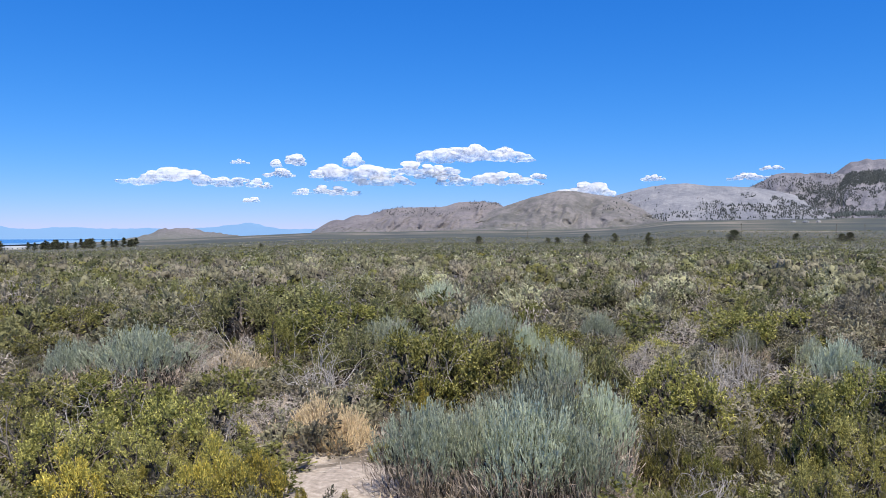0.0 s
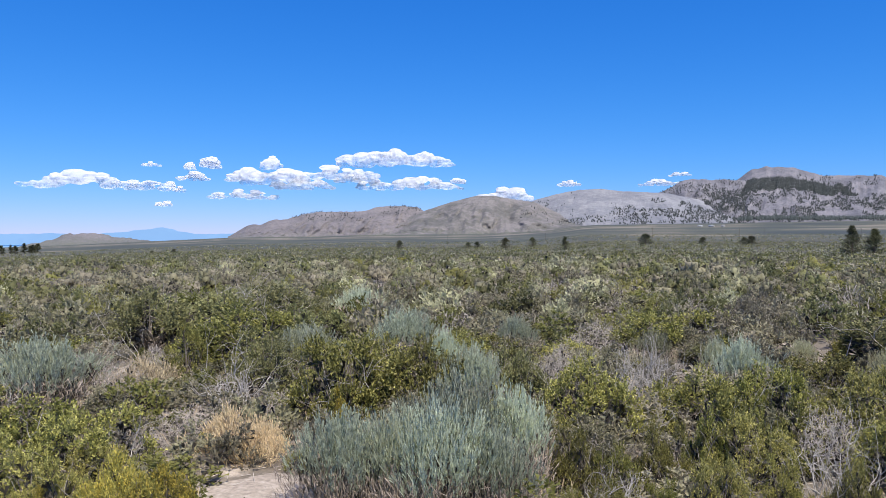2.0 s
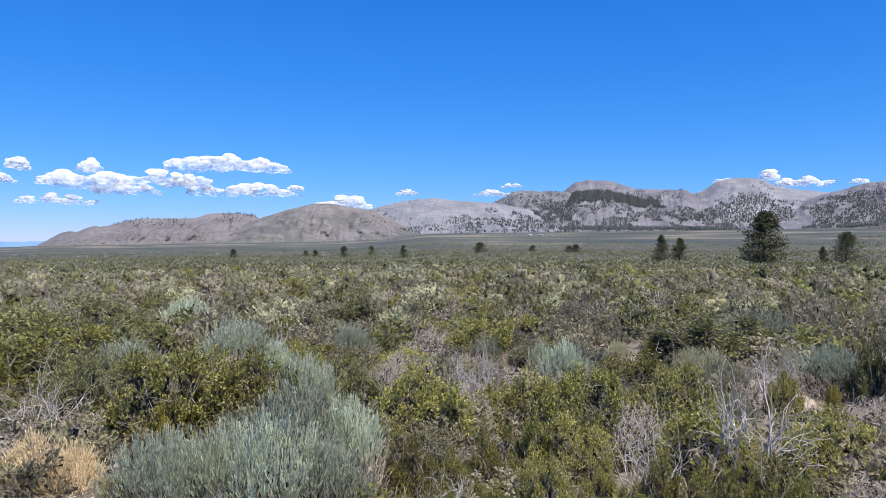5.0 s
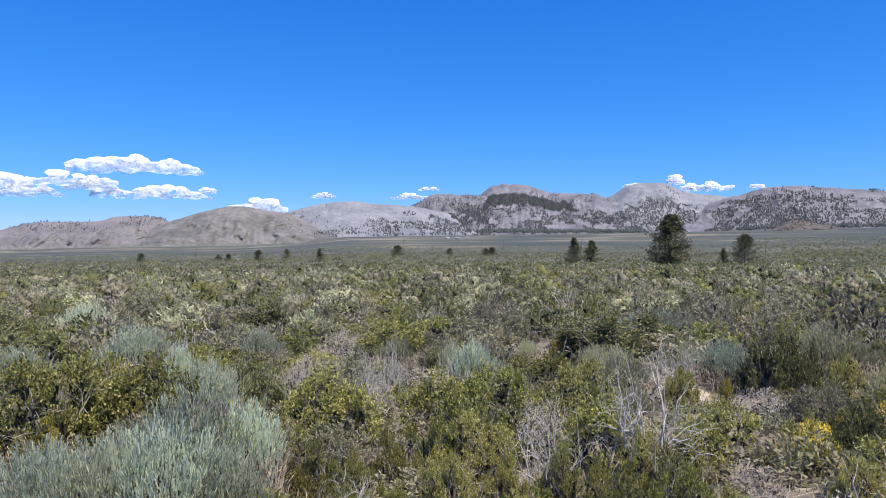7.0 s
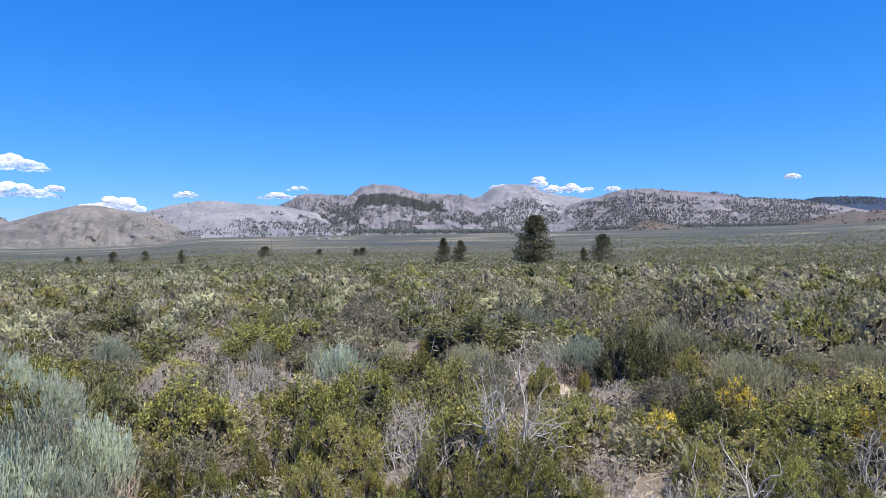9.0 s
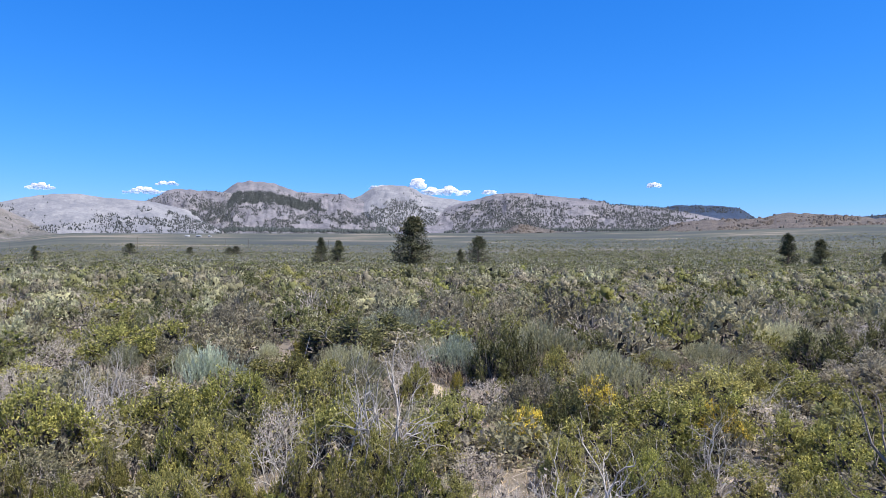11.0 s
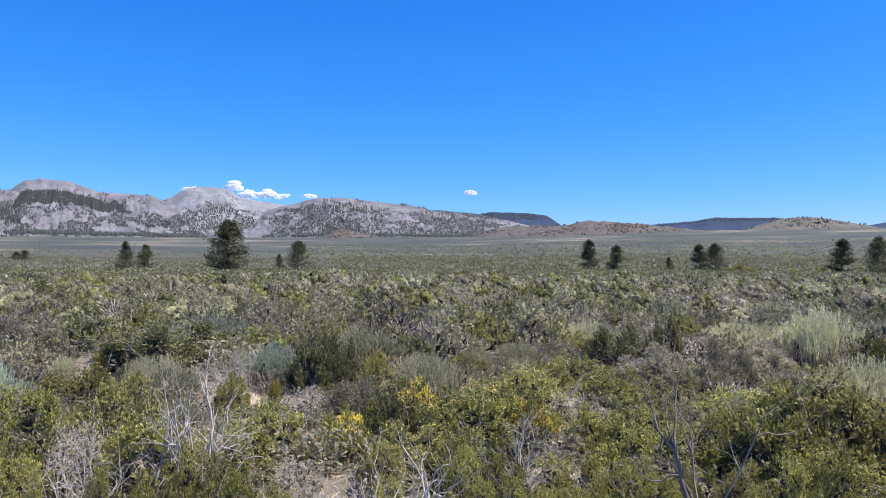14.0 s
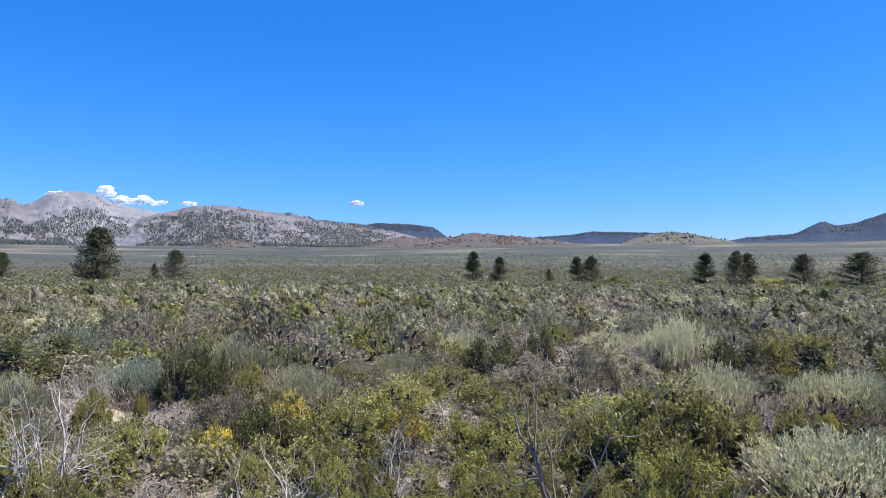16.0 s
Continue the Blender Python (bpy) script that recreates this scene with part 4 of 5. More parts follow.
def twiggy(rng, shoots=110, w=1.3, h=0.9, thick=1.0, children=3, spread=0.9, crook=0.3, root=0.08, steps=2, levels=3):
    """Bare crooked branches that fork twice or more."""
    a = rng.uniform(0, 6.28, shoots)
    lean = rng.uniform(0.1, spread, shoots)
    d = unit(np.stack([np.cos(a) * lean, np.sin(a) * lean, 0 * a + 0.75], -1))
    p = rng.normal(0, root * w, (shoots, 3)) * np.array([1, 1, 0])
    long = rng.uniform(0.5, 1.0, shoots) * 0.5
    pieces, r = [], 0.011 * thick * rng.uniform(0.5, 1.3, shoots)
    fine = 0.72 ** (2 / steps)
    for level in range(levels):
        for step in range(steps):
            scale = np.array([w / 1.3, w / 1.3, h / 0.9])
            q = p + d * long[:, None] * (1.1 / steps) * scale
            pieces.append(tubes(p, q, r, r * fine))
            p, r = q, r * fine
            d = unit(d + rng.normal(0, crook, d.shape) + np.array([0, 0, 0.03]))
        if level < levels - 1:
            c = children if level == 0 else 2
            p, d, long, r = np.repeat(p, c, 0), np.repeat(d, c, 0), np.repeat(long, c) * rng.uniform(0.4, 0.75, len(p) * c), np.repeat(r, c) * 0.8
            d = unit(d + rng.normal(0, crook * 1.6, d.shape))
    return cat(*pieces)


LEAF = {"green": BITTER, "dark": DARK, "grey": GREYLEAF, "rabbit": RABBIT, "bloom": BITTER, "sage": SAGE, "pale": GREENSAGE, "front": BITTER}
UPRIGHT = {"sage": 1.3, "green": 0.3, "front": 0.35, "dark": 0.25, "grey": 0.5, "rabbit": 1.1, "bloom": 0.7}
NARROW = {"sage": 0.28, "grey": 0.4, "rabbit": 0.3}


def make_brush(kind, seed, lod=0):
    """The meshes of one plant: rows of part name, mesh and material. lod 1 and 2: the same plant with fewer, larger leaves."""
    rng = np.random.default_rng(seed)
    up, flat = UPRIGHT.get(kind, 0), NARROW.get(kind, 0.6)
    if kind == "bare" and lod:
        f, w, heart, c, r = leafy(rng, 6, 8, 1, inner=40, inner_size=0.2)
        return [("branchwork", cat(twiggy(rng, 5 if lod == 1 else 2, 1.2, 0.9, 0.9)), GREYTWIG), ("twig_spray", shoots_over(rng, c, r, 200 if lod == 1 else 70, 0.17, 0.010 + 0.006 * lod, 0.3), GREYTWIG), ("brush_core", heart, INNER_SHADE)]
    if lod:
        lobes, shoots, per, leaf, inner, full = ((10, 11, 7, 0.08, 30, 0), (9, 9, 3, 0.09, 20, 0.72), (7, 8, 2, 0.125, 10, 0.8))[lod - 1]
        f, w, heart, c, r = leafy(rng, lobes, shoots, per, leaf if flat > 0.5 else leaf * 1.3, max(flat * 1.15, 0.45), up, 0.10, loose=0.2, spread=0.25 * leaf, inner=inner, inner_size=1.2 / math.sqrt(inner))
        if full:
            f = cat(f, masses(c, r * full, rng))
        dry = shoots_over(rng, c, r * 1.1, (16, 6, 2)[lod - 1], 0.15, 0.006 + 0.004 * lod)
        return [("foliage", f, GREENSAGE if kind == "sage" else LEAF[kind]), ("brush_core", heart, INNER_SHADE), ("twig_spray", dry, GREYTWIG if kind == "grey" else TWIG)]
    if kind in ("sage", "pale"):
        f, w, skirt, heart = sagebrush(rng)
        return [("foliage", f, LEAF[kind]), ("skirt", skirt, SKIRT), ("brush_core", heart, INNER_SHADE), ("wood", w, TWIG)]
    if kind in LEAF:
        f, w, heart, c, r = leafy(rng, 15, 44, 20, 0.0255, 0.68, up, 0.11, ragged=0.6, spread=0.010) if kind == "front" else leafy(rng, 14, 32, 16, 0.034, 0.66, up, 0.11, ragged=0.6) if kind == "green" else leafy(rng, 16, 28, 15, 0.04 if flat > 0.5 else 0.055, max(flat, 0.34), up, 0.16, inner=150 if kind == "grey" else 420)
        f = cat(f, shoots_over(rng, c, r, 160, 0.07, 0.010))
        rows = [("foliage", f, LEAF[kind]), ("brush_core", heart, INNER_SHADE)]
        if kind in ("green", "dark", "front"):
            rows.append(("dry_twig_spray", twiggy(rng, 7, 1.4, 1.04, 0.65, 3, 1.3, 0.36, 0.2, steps=3), DEADWOOD))
        if kind == "grey":
            w = cat(w, twiggy(rng, 12, 1.25, 0.9, 0.7))
        if kind == "bloom":
            rows.append(("bloom", leafy(rng, 11, 20, 10, 0.034, 0.7, 0.6, 0.05, w=1.2, h=0.98)[0], FLOWER))
        return rows + [("wood", w, GREYTWIG if kind == "grey" else TWIG)]
    if kind == "bare":
        f, w, heart, c, r = leafy(rng, 14, 2, 1, w=1.15, h=0.8, inner=160)
        return [("branchwork", twiggy(rng, 26, 1.3, 0.72, 0.9, spread=1.7, crook=0.42, steps=3), GREYTWIG), ("twig_spray", shoots_over(rng, c, r, 1500, 0.10, 0.0065, 0.25), GREYTWIG), ("brush_core", heart, INNER_SHADE)]
    if kind == "dead":
        return [("branchwork", cat(twiggy(rng, 9, 1.25, 0.88, 1.5, 3, 1.3, 0.3, steps=4), twiggy(rng, 26, 1.35, 0.72, 0.75, 3, 1.9, 0.36, steps=3)), DEADWOOD)]
    if kind == "snag":
        return [("branchwork", twiggy(rng, 4, 0.9, 0.72, 1.3, 3, 0.35, 0.22, root=0.03, steps=4, levels=4), SNAGWOOD)]
    f, w, heart, c, r = leafy(rng, 12, 12, 8, 0.06, 0.2, 0.5, w=0.9, h=0.5)
    return [("sward", cat(f, shoots_over(rng, c, r, 1500, 0.12, 0.009)), STRAW)]


BRUSH = {"sage": ("silvery grey-green sagebrush with upright leafy stems", "sagebrush"), "pale": ("pale green brush of upright leafy stems", "sagebrush"), "green": ("olive green bitterbrush with small glossy leaves", "bitterbrush"),
         "front": ("olive green bitterbrush with dry twigs showing", "bitterbrush"), "dark": ("dark green dense desert shrub", "shrub"), "grey": ("grey-brown half-dry desert shrub", "shrub"), "rabbit": ("yellow-green rabbitbrush with narrow leaves", "rabbitbrush"),
         "bloom": ("green rabbitbrush with golden yellow flowers", "rabbitbrush"), "bare": ("leafless shrub of fine grey twigs", "dead shrub"), "dead": ("bleached dead shrub with crooked bare branches", "dead shrub"),
         "snag": ("tall dead shrub with a forked grey trunk", "dead shrub"),
         "tuft": ("tuft of dry straw-coloured grass", "grass tuft")}
NOMINAL = {"tuft": (0.9, 0.55), "snag": (0.9, 1.0)}
NAMES = {"sage": "sagebrush", "pale": "sagebrush", "green": "bitterbrush", "front": "bitterbrush", "dark": "dark_shrub", "grey": "grey_shrub", "rabbit": "rabbitbrush", "bloom": "flowering_rabbitbrush", "bare": "bare_shrub", "dead": "dead_shrub", "snag": "dead_snag", "tuft": "grass_tuft"}
stock, fresh = {}, set()
for kind in BRUSH:
    for v in range(4):
        base = tagged(new(NAMES[kind]), BRUSH[kind][0], BRUSH[kind][1], "roadside " + BRUSH[kind][1])
        for name, data, mat in make_brush(kind, 100 + 7 * v + len(kind) * 31):
            o = part(name, data, mat, base)
            if name in ("brush_core", "dry_twig_spray", "twig_spray"):
                tagged(o, kind="stuff")
        stock[kind, v] = base
        fresh.add((kind, v))
placed = []


def plant(kind, x, y, w, h):
    rng = np.random.default_rng(int(abs(x * 131 + y * 977) * 10))
    v = int(rng.integers(4))
    if kind == "sage" and (x > 9 and y < 6 or y < 1):
        kind = "pale"
    if kind == "green" and math.hypot(x, y) < 7.8:
        kind = "front"
    nw, nh = NOMINAL.get(kind, (1.3, 0.9))
    m = Matrix.Translation((x, y, float(land(x, y)) - 0.02)) @ Matrix.Rotation(rng.uniform(0, 6.28), 4, "Z") @ Matrix.Diagonal((w / nw, w / nw, h / nh, 1))
    if (kind, v) in fresh:
        stock[kind, v].matrix_basis = m
        fresh.discard((kind, v))
    else:
        copy_thing(stock[kind, v], m)
    placed.append((x, y, w / 2))


SHOWY = []


def grow(kind, *rows):
    """The plants that stand out, by kind: place, width and height."""
    for x, y, w, h in rows:
        wide = {"green": 1.08, "dark": 1.15, "sage": 1.15, "dead": 1.1, "bare": 1.15}.get(kind, 1.0)
        h = h * {"dead": 1.15, "bare": 1.05, "bloom": 1.05}.get(kind, 1.0)
        plant(kind, x, y, max(w * wide, h * {"sage": 1.15 if math.hypot(x, y) < 8 else 0.9, "dark": 0.8, "dead": 1.0, "snag": 0.75, "bloom": 1.0, "bare": 1.1}.get(kind, 0.9)), h)
        if kind not in ("green", "dark"):
            SHOWY.append((x, y, w / 2))


grow("snag", (-3.87, 6.64, 0.46, 1.5), (5.2, 5.46, 0.67, 0.95), (6.06, 1.13, 0.63, 1.75))
grow("green", (-8.98, 15.41, 1.79, 1.1), (-3.99, 6.93, 0.8, 0.85), (-4.6, 8.7, 1.55, 0.95), (-3.38, 6.68, 1.03, 0.85), (-7.67, 15.41, 1.79, 1.1), (-3.58, 8.2, 1.08, 0.9), (-2.53, 6.25, 0.77, 0.75), (-2.6, 7.4, 0.74, 0.75), (-2.48, 7.07, 0.71, 0.6), (-2.92, 12.85, 1.19, 1.1), (-2.45, 14.12, 1.75, 1.2), (-0.6, 7.46, 0.63, 0.45))
grow("green", (-0.18, 9.55, 0.81, 1.15), (0.43, 9.87, 1.14, 1.15), (0.92, 9.47, 0.66, 1.05), (1.58, 5.57, 0.65, 0.65), (2, 6.54, 0.86, 0.92), (2.74, 8.51, 0.86, 0.9), (1.98, 5.51, 0.68, 0.7), (2.27, 6.17, 0.81, 0.95), (5.99, 13.92, 1.4, 1), (2.86, 6.64, 0.82, 0.95), (2.4, 5.48, 0.64, 0.75), (4.01, 8.42, 0.91, 0.85))
grow("green", (3.43, 6.87, 0.85, 1), (2.87, 5.6, 0.86, 0.75), (2.75, 5.33, 0.66, 0.75), (3.64, 6.53, 0.84, 0.88), (3.94, 6.87, 0.8, 1), (4.89, 8.08, 0.64, 0.85), (3.64, 5.9, 0.62, 0.75), (3.46, 5.08, 0.9, 0.65), (4.01, 5.56, 0.65, 0.8), (5.64, 7.53, 0.61, 0.9), (4.96, 6.16, 0.68, 0.8), (4.07, 4.98, 0.69, 0.72))
grow("green", (3.96, 4.48, 0.67, 0.65), (4.9, 5.37, 0.99, 0.78), (4.78, 5.02, 0.76, 0.75), (7.73, 8.04, 0.69, 0.65), (8.16, 8.38, 0.8, 0.6), (4.4, 4.36, 0.88, 0.72), (5.91, 5.58, 0.71, 0.75), (4.67, 4.09, 0.68, 0.6), (9.63, 6.9, 0.77, 0.85), (6.05, 4.09, 0.78, 0.68), (5.46, 3.56, 0.73, 0.5), (6.81, 4.01, 0.93, 0.7))
grow("green", (6.37, 3.43, 0.92, 0.75), (6.05, 3.19, 0.78, 0.72), (7.77, 4.02, 0.89, 0.75), (5.69, 2.66, 0.79, 0.6), (6.27, 2.93, 0.77, 0.65), (8.53, 3.93, 0.93, 0.8), (9.46, 4.31, 1.09, 0.8), (10.63, 4.22, 0.76, 0.75), (6.23, 2.34, 0.78, 0.55), (6.54, 2.35, 1, 0.65), (8.47, 2.91, 0.78, 0.65), (6.38, 2.17, 0.86, 0.55))
grow("green", (10.87, 3.66, 1.05, 0.8), (6.5, 2.09, 0.93, 0.7), (8.37, 2.53, 0.73, 0.75), (6.93, 1.81, 0.8, 0.72), (7.97, 2.07, 0.87, 0.75), (6.4, 1.63, 0.88, 0.65), (6.91, 1.35, 0.72, 0.7), (8.77, 1.35, 0.72, 0.7), (7.32, 1.03, 0.76, 0.65), (8.4, 0.86, 0.92, 1), (6.81, 0.59, 0.79, 0.85), (9.06, 0.38, 1.1, 1.15))
grow("green", (6.97, 0.18, 0.88, 0.95), (8.76, 0.01, 0.74, 0.95), (10.45, -0.81, 0.92, 0.65), (16.97, -1.39, 1.16, 1), (7.83, -0.66, 0.69, 0.4))
grow("rabbit", (-3.09, 5.93, 0.6, 0.6), (-6.1, 12.73, 0.44, 0.55), (-2.52, 6.09, 0.71, 0.6), (-1.98, 6.18, 0.57, 0.6), (-1.75, 5.88, 0.68, 0.5), (-1.58, 6.13, 0.52, 0.52), (-1.69, 8.29, 0.35, 0.45), (-1.18, 5.99, 0.37, 0.42), (-0.8, 5.94, 0.35, 0.32), (-0.86, 14.13, 0.55, 0.85), (-0.52, 9.05, 0.42, 0.65), (-0.27, 9.08, 0.42, 0.75))
grow("rabbit", (-0.04, 6.45, 0.35, 0.4), (8.97, 12.93, 0.69, 0.85), (8.8, 8.15, 0.45, 0.6), (9.52, 8.33, 0.75, 0.8), (11.25, -1.26, 0.68, 0.7))
grow("sage", (-5.51, 10.73, 0.83, 0.8), (-4.37, 10.59, 1.56, 1), (-0.92, 12.7, 0.88, 0.8), (-0.12, 6.28, 0.63, 0.85), (-0.06, 20.83, 1.29, 1), (0.31, 6.11, 0.95, 0.95), (0.83, 14.07, 1.85, 1.15), (1.35, 11.95, 0.74, 1), (0.67, 5.91, 0.78, 0.88), (0.89, 6.55, 0.76, 0.98), (1.45, 9.3, 1.08, 1), (1.1, 5.76, 0.67, 0.85))
grow("sage", (3.07, 14.4, 1.11, 0.9), (1.42, 6.65, 0.62, 1), (5.86, 11.55, 0.54, 0.82), (5.5, 10.06, 0.58, 0.8), (11.85, 13, 1.84, 0.8), (9.4, 8.79, 0.69, 0.75), (9.59, 5.72, 1.17, 0.8), (16.11, 5.7, 1.39, 0.9), (18.98, 2.84, 1.86, 0.8), (16.98, 2.31, 1.05, 0.75), (16.86, 1.51, 0.99, 1), (15.65, 1.06, 0.82, 1.1))
grow("sage", (16.44, 1.01, 1.55, 1.25), (8.01, -0.43, 0.6, 0.45), (12.33, -1.22, 0.83, 0.8), (8.2, -1.03, 1.2, 0.55), (12.37, -1.66, 1.15, 0.9), (12.05, -2.04, 0.79, 0.8), (8.66, -1.5, 0.84, 0.6))
grow("dark", (-6.04, 15.18, 1.41, 1), (-8.04, 21.94, 1.19, 1.1), (-4.29, 15.68, 1.7, 1.2), (-3.43, 16.82, 2.08, 1.25), (-1.57, 12.34, 1.34, 1.1), (-2.19, 19.68, 2.13, 1.3), (-1.07, 14.68, 1.36, 1.1), (2.03, 9.49, 0.66, 0.9), (9.68, 11.87, 1.99, 1.1), (9.51, 7.96, 0.5, 1.15), (9.63, 7.49, 0.8, 0.85), (7.44, 5.05, 0.64, 0.7))
grow("dark", (14.14, 4.32, 0.97, 1), (15.73, 3.9, 1.04, 0.9), (15.36, -0.11, 0.97, 1))
grow("bare", (-3.35, 10.74, 0.83, 0.7), (-2.3, 7.74, 0.6, 0.5), (-2.22, 8.12, 0.88, 0.6), (-3.42, 12.87, 1.09, 0.85), (-2.01, 8.85, 0.82, 0.55), (-1.04, 9.37, 0.87, 0.7), (0.28, 10.12, 0.78, 0.65), (3.09, 11.21, 0.95, 0.95), (4.63, 14.06, 1.2, 0.9), (4.56, 6.74, 0.78, 0.8), (4.22, 5.31, 0.58, 0.55), (5.97, 5.69, 0.92, 0.5))
grow("bare", (7.16, 6.69, 0.65, 0.6), (6.8, 6.23, 0.96, 0.6), (5.52, 4.71, 0.8, 0.5), (8.18, 6.91, 0.79, 0.5), (5.16, 4.07, 0.62, 0.5), (9.62, 5.74, 0.94, 0.6), (9.81, 5.05, 0.9, 0.75), (17.77, 4.62, 1.84, 1.1), (7.52, 1.14, 0.62, 0.5), (13.25, -0.55, 0.83, 0.6))
grow("dead", (-3.56, 10.85, 0.59, 0.7), (-1.69, 10.23, 1.19, 0.95), (3.03, 11.31, 0.61, 0.85), (1.95, 5.65, 0.74, 0.55), (3.72, 9.91, 0.69, 0.8), (4.3, 10.37, 0.72, 0.85), (4.05, 5.88, 1.1, 1.25), (4.97, 5.59, 0.57, 1.2), (8.88, 9.43, 1.18, 1), (8.71, 9.18, 1.22, 0.9), (4.36, 3.27, 0.43, 0.95), (4.36, 2.72, 0.35, 1))
grow("dead", (6.95, 2.98, 0.59, 0.7), (7.09, 2.75, 0.67, 0.65), (10.68, -0.56, 0.73, 0.5))
grow("tuft", (-3.16, 11.23, 1.13, 0.6), (-1.33, 8.06, 0.94, 0.55), (-0.98, 7.7, 0.54, 0.45))
grow("grey", (8.53, 15.41, 1.43, 1.1), (8.21, 6.07, 0.89, 0.75), (12.91, 3.36, 1.43, 0.65), (13.27, 2.2, 1.02, 0.7), (14.61, 2.01, 1.64, 0.75), (7.13, -0.13, 0.54, 0.5), (13.24, -0.47, 1.11, 0.9))
grow("bloom", (6.84, 5.17, 0.59, 0.65), (7.86, 5.51, 0.35, 0.72), (8.28, 5.21, 0.35, 0.7), (8.4, 3.58, 0.37, 0.6))
for az, d, w, h in ((-81.1, 177, 6, 2.6), (-92.1, 149, 6, 2.4), (-96.0, 154, 5, 2.4), (-86.2, 164, 2.8, 2.6), (-84.5, 170, 4, 1.8)):
    p = heading(az) * d
    plant("green", p.x, p.y, w, h)
BARE = [(-1.05, 6.9, 0.55), (-0.8, 6.4, 0.4), (8.9, 7.9, 0.4), (11.1, 3.3, 0.4), (9.2, -0.35, 0.4), (9.6, -0.9, 0.4)]    # open sand


def scatter(r0, r1, gap, seed, sector=(-112, 42)):
    """Places on a jittered grid between two distances."""
    rng = np.random.default_rng(seed)
    k = int(r1 / gap) + 1
    x, y = np.meshgrid(np.arange(-k, k + 1) * gap, np.arange(-k, k + 1) * gap)
    x, y = x.ravel() + rng.uniform(-0.42, 0.42, x.size) * gap, y.ravel() + rng.uniform(-0.42, 0.42, x.size) * gap
    r, az = np.hypot(x, y), -np.degrees(np.arctan2(x, y))
    keep = (r > r0) & (r < r1) & (az > sector[0]) & (az < sector[1])
    return x[keep], y[keep], rng


def kinds_at(x, y, rng, more_grey=0.0, more_green=0.0):
    """Which brush grows where: drifts of each kind, mixed at their edges."""
    P = np.stack([x, y, 0 * x], -1)
    score = {"sage": 0.5 * vnoise(P * 0.13, 11) + 0.1, "green": 0.6 * vnoise(P * 0.13, 12) + 0.1 + more_green, "dark": 0.5 * vnoise(P * 0.12, 13) + 0.05, "grey": 0.5 * vnoise(P * 0.1, 14) + 0.25 + more_grey, "rabbit": 0.6 * vnoise(P * 0.14, 15) - 0.9, "bare": 0.5 * vnoise(P * 0.15, 16) - 0.5}
    names = list(score)
    s = np.stack([score[k] for k in names], -1) + rng.gumbel(0, 0.42, (len(x), len(names)))
    return np.array(names)[np.argmax(s, 1)]


# lesser bushes between the others
x, y, rng = scatter(4.4, 15, 0.80, 201)
kk = kinds_at(x, y, rng, 0.0, 0.3)
for px, py, kind in zip(x, y, kk):
    r = math.hypot(px, py)
    if any(math.hypot(px - a, py - b) < 0.68 * c + 0.30 for a, b, c in placed):
        continue
    if any(min(math.hypot(px - a * k, py - b * k) for k in (1.0, 0.92)) < c + 0.2 for a, b, c in BARE):
        continue
    if any(math.hypot(px - a * k, py - b * k) < 0.5 * c + 0.3 for a, b, c in SHOWY for k in (0.96, 0.9, 0.84)):
        continue
    if kind in ("sage", "rabbit", "grey") and r > 8.5 and px > 4 and rng.random() < 0.6:
        kind = "pale"
    elif kind in ("sage", "rabbit") or (kind == "dark" and r < 9):
        kind = ("green", "green", "green", "bare", "grey", "green")[int(rng.integers(6))]
    w = rng.uniform(0.75, 1.2)
    plant(str(kind), float(px), float(py), w, min(w * rng.uniform(0.5, 0.7), 0.72))
for key in sorted(fresh):
    for o in (*stock[key].children, stock[key]):
        bpy.data.objects.remove(o)

# middle distance: the same plants, joined
near = np.array(placed)
x1, y1, _ = scatter(14.5, 26, 1.02, 202)
x2, y2, rng = scatter(26, 62, 1.24, 212)
x0, y0, _ = scatter(5.0, 14.5, 0.55, 222)           # low growth that fills the gaps between the near bushes
ok = np.min(np.hypot(x0[:, None] - near[:, 0], y0[:, None] - near[:, 1]) - 0.8 * near[:, 2], 1) > 0.05
for bx, by, br in BARE:
    ok &= np.minimum(np.hypot(x0 - bx, y0 - by), np.hypot(x0 - bx * 0.93, y0 - by * 0.93)) > br
x0, y0 = x0[ok], y0[ok]
x, y, lod = np.concatenate([x0, x1, x2]), np.concatenate([y0, y1, y2]), np.concatenate([0 * x0 + 1, 0 * x1 + 1, np.where(np.hypot(x2, y2) < 41, 2, 3)])
small = np.arange(len(x)) < len(x0)
kk = kinds_at(x, y, rng, 0.08, 0.0)
kk[(kk == "rabbit") | (small & (kk == "sage"))] = "green"
kk[(kk == "sage") & (rng.random(len(kk)) < 0.45) & (np.hypot(x, y) > 14.5)] = "grey"
kk[(kk == "green") & (rng.random(len(kk)) < 0.4) & (np.hypot(x, y) > 22)] = "dark"
kk[(kk == "green") & (rng.random(len(kk)) < 0.2) & (np.hypot(x, y) > 22)] = "grey"
ok = np.min(np.hypot(x[:, None] - near[:, 0], y[:, None] - near[:, 1]) - 0.7 * near[:, 2], 1) > 0.25
ok |= small
x, y, kk, lod, small = x[ok], y[ok], kk[ok], lod[ok], small[ok]


def vary(ob, values):
    """One random number for each plant of a joined mesh, by which its leaves take their tint."""
    ob.data.attributes.new("plant", "FLOAT", "POINT").data.foreach_set("value", np.ascontiguousarray(values, np.float32))
    ob.data.attributes.new("even", "FLOAT", "POINT").data.foreach_set("value", np.full(len(values), 0.9, np.float32))


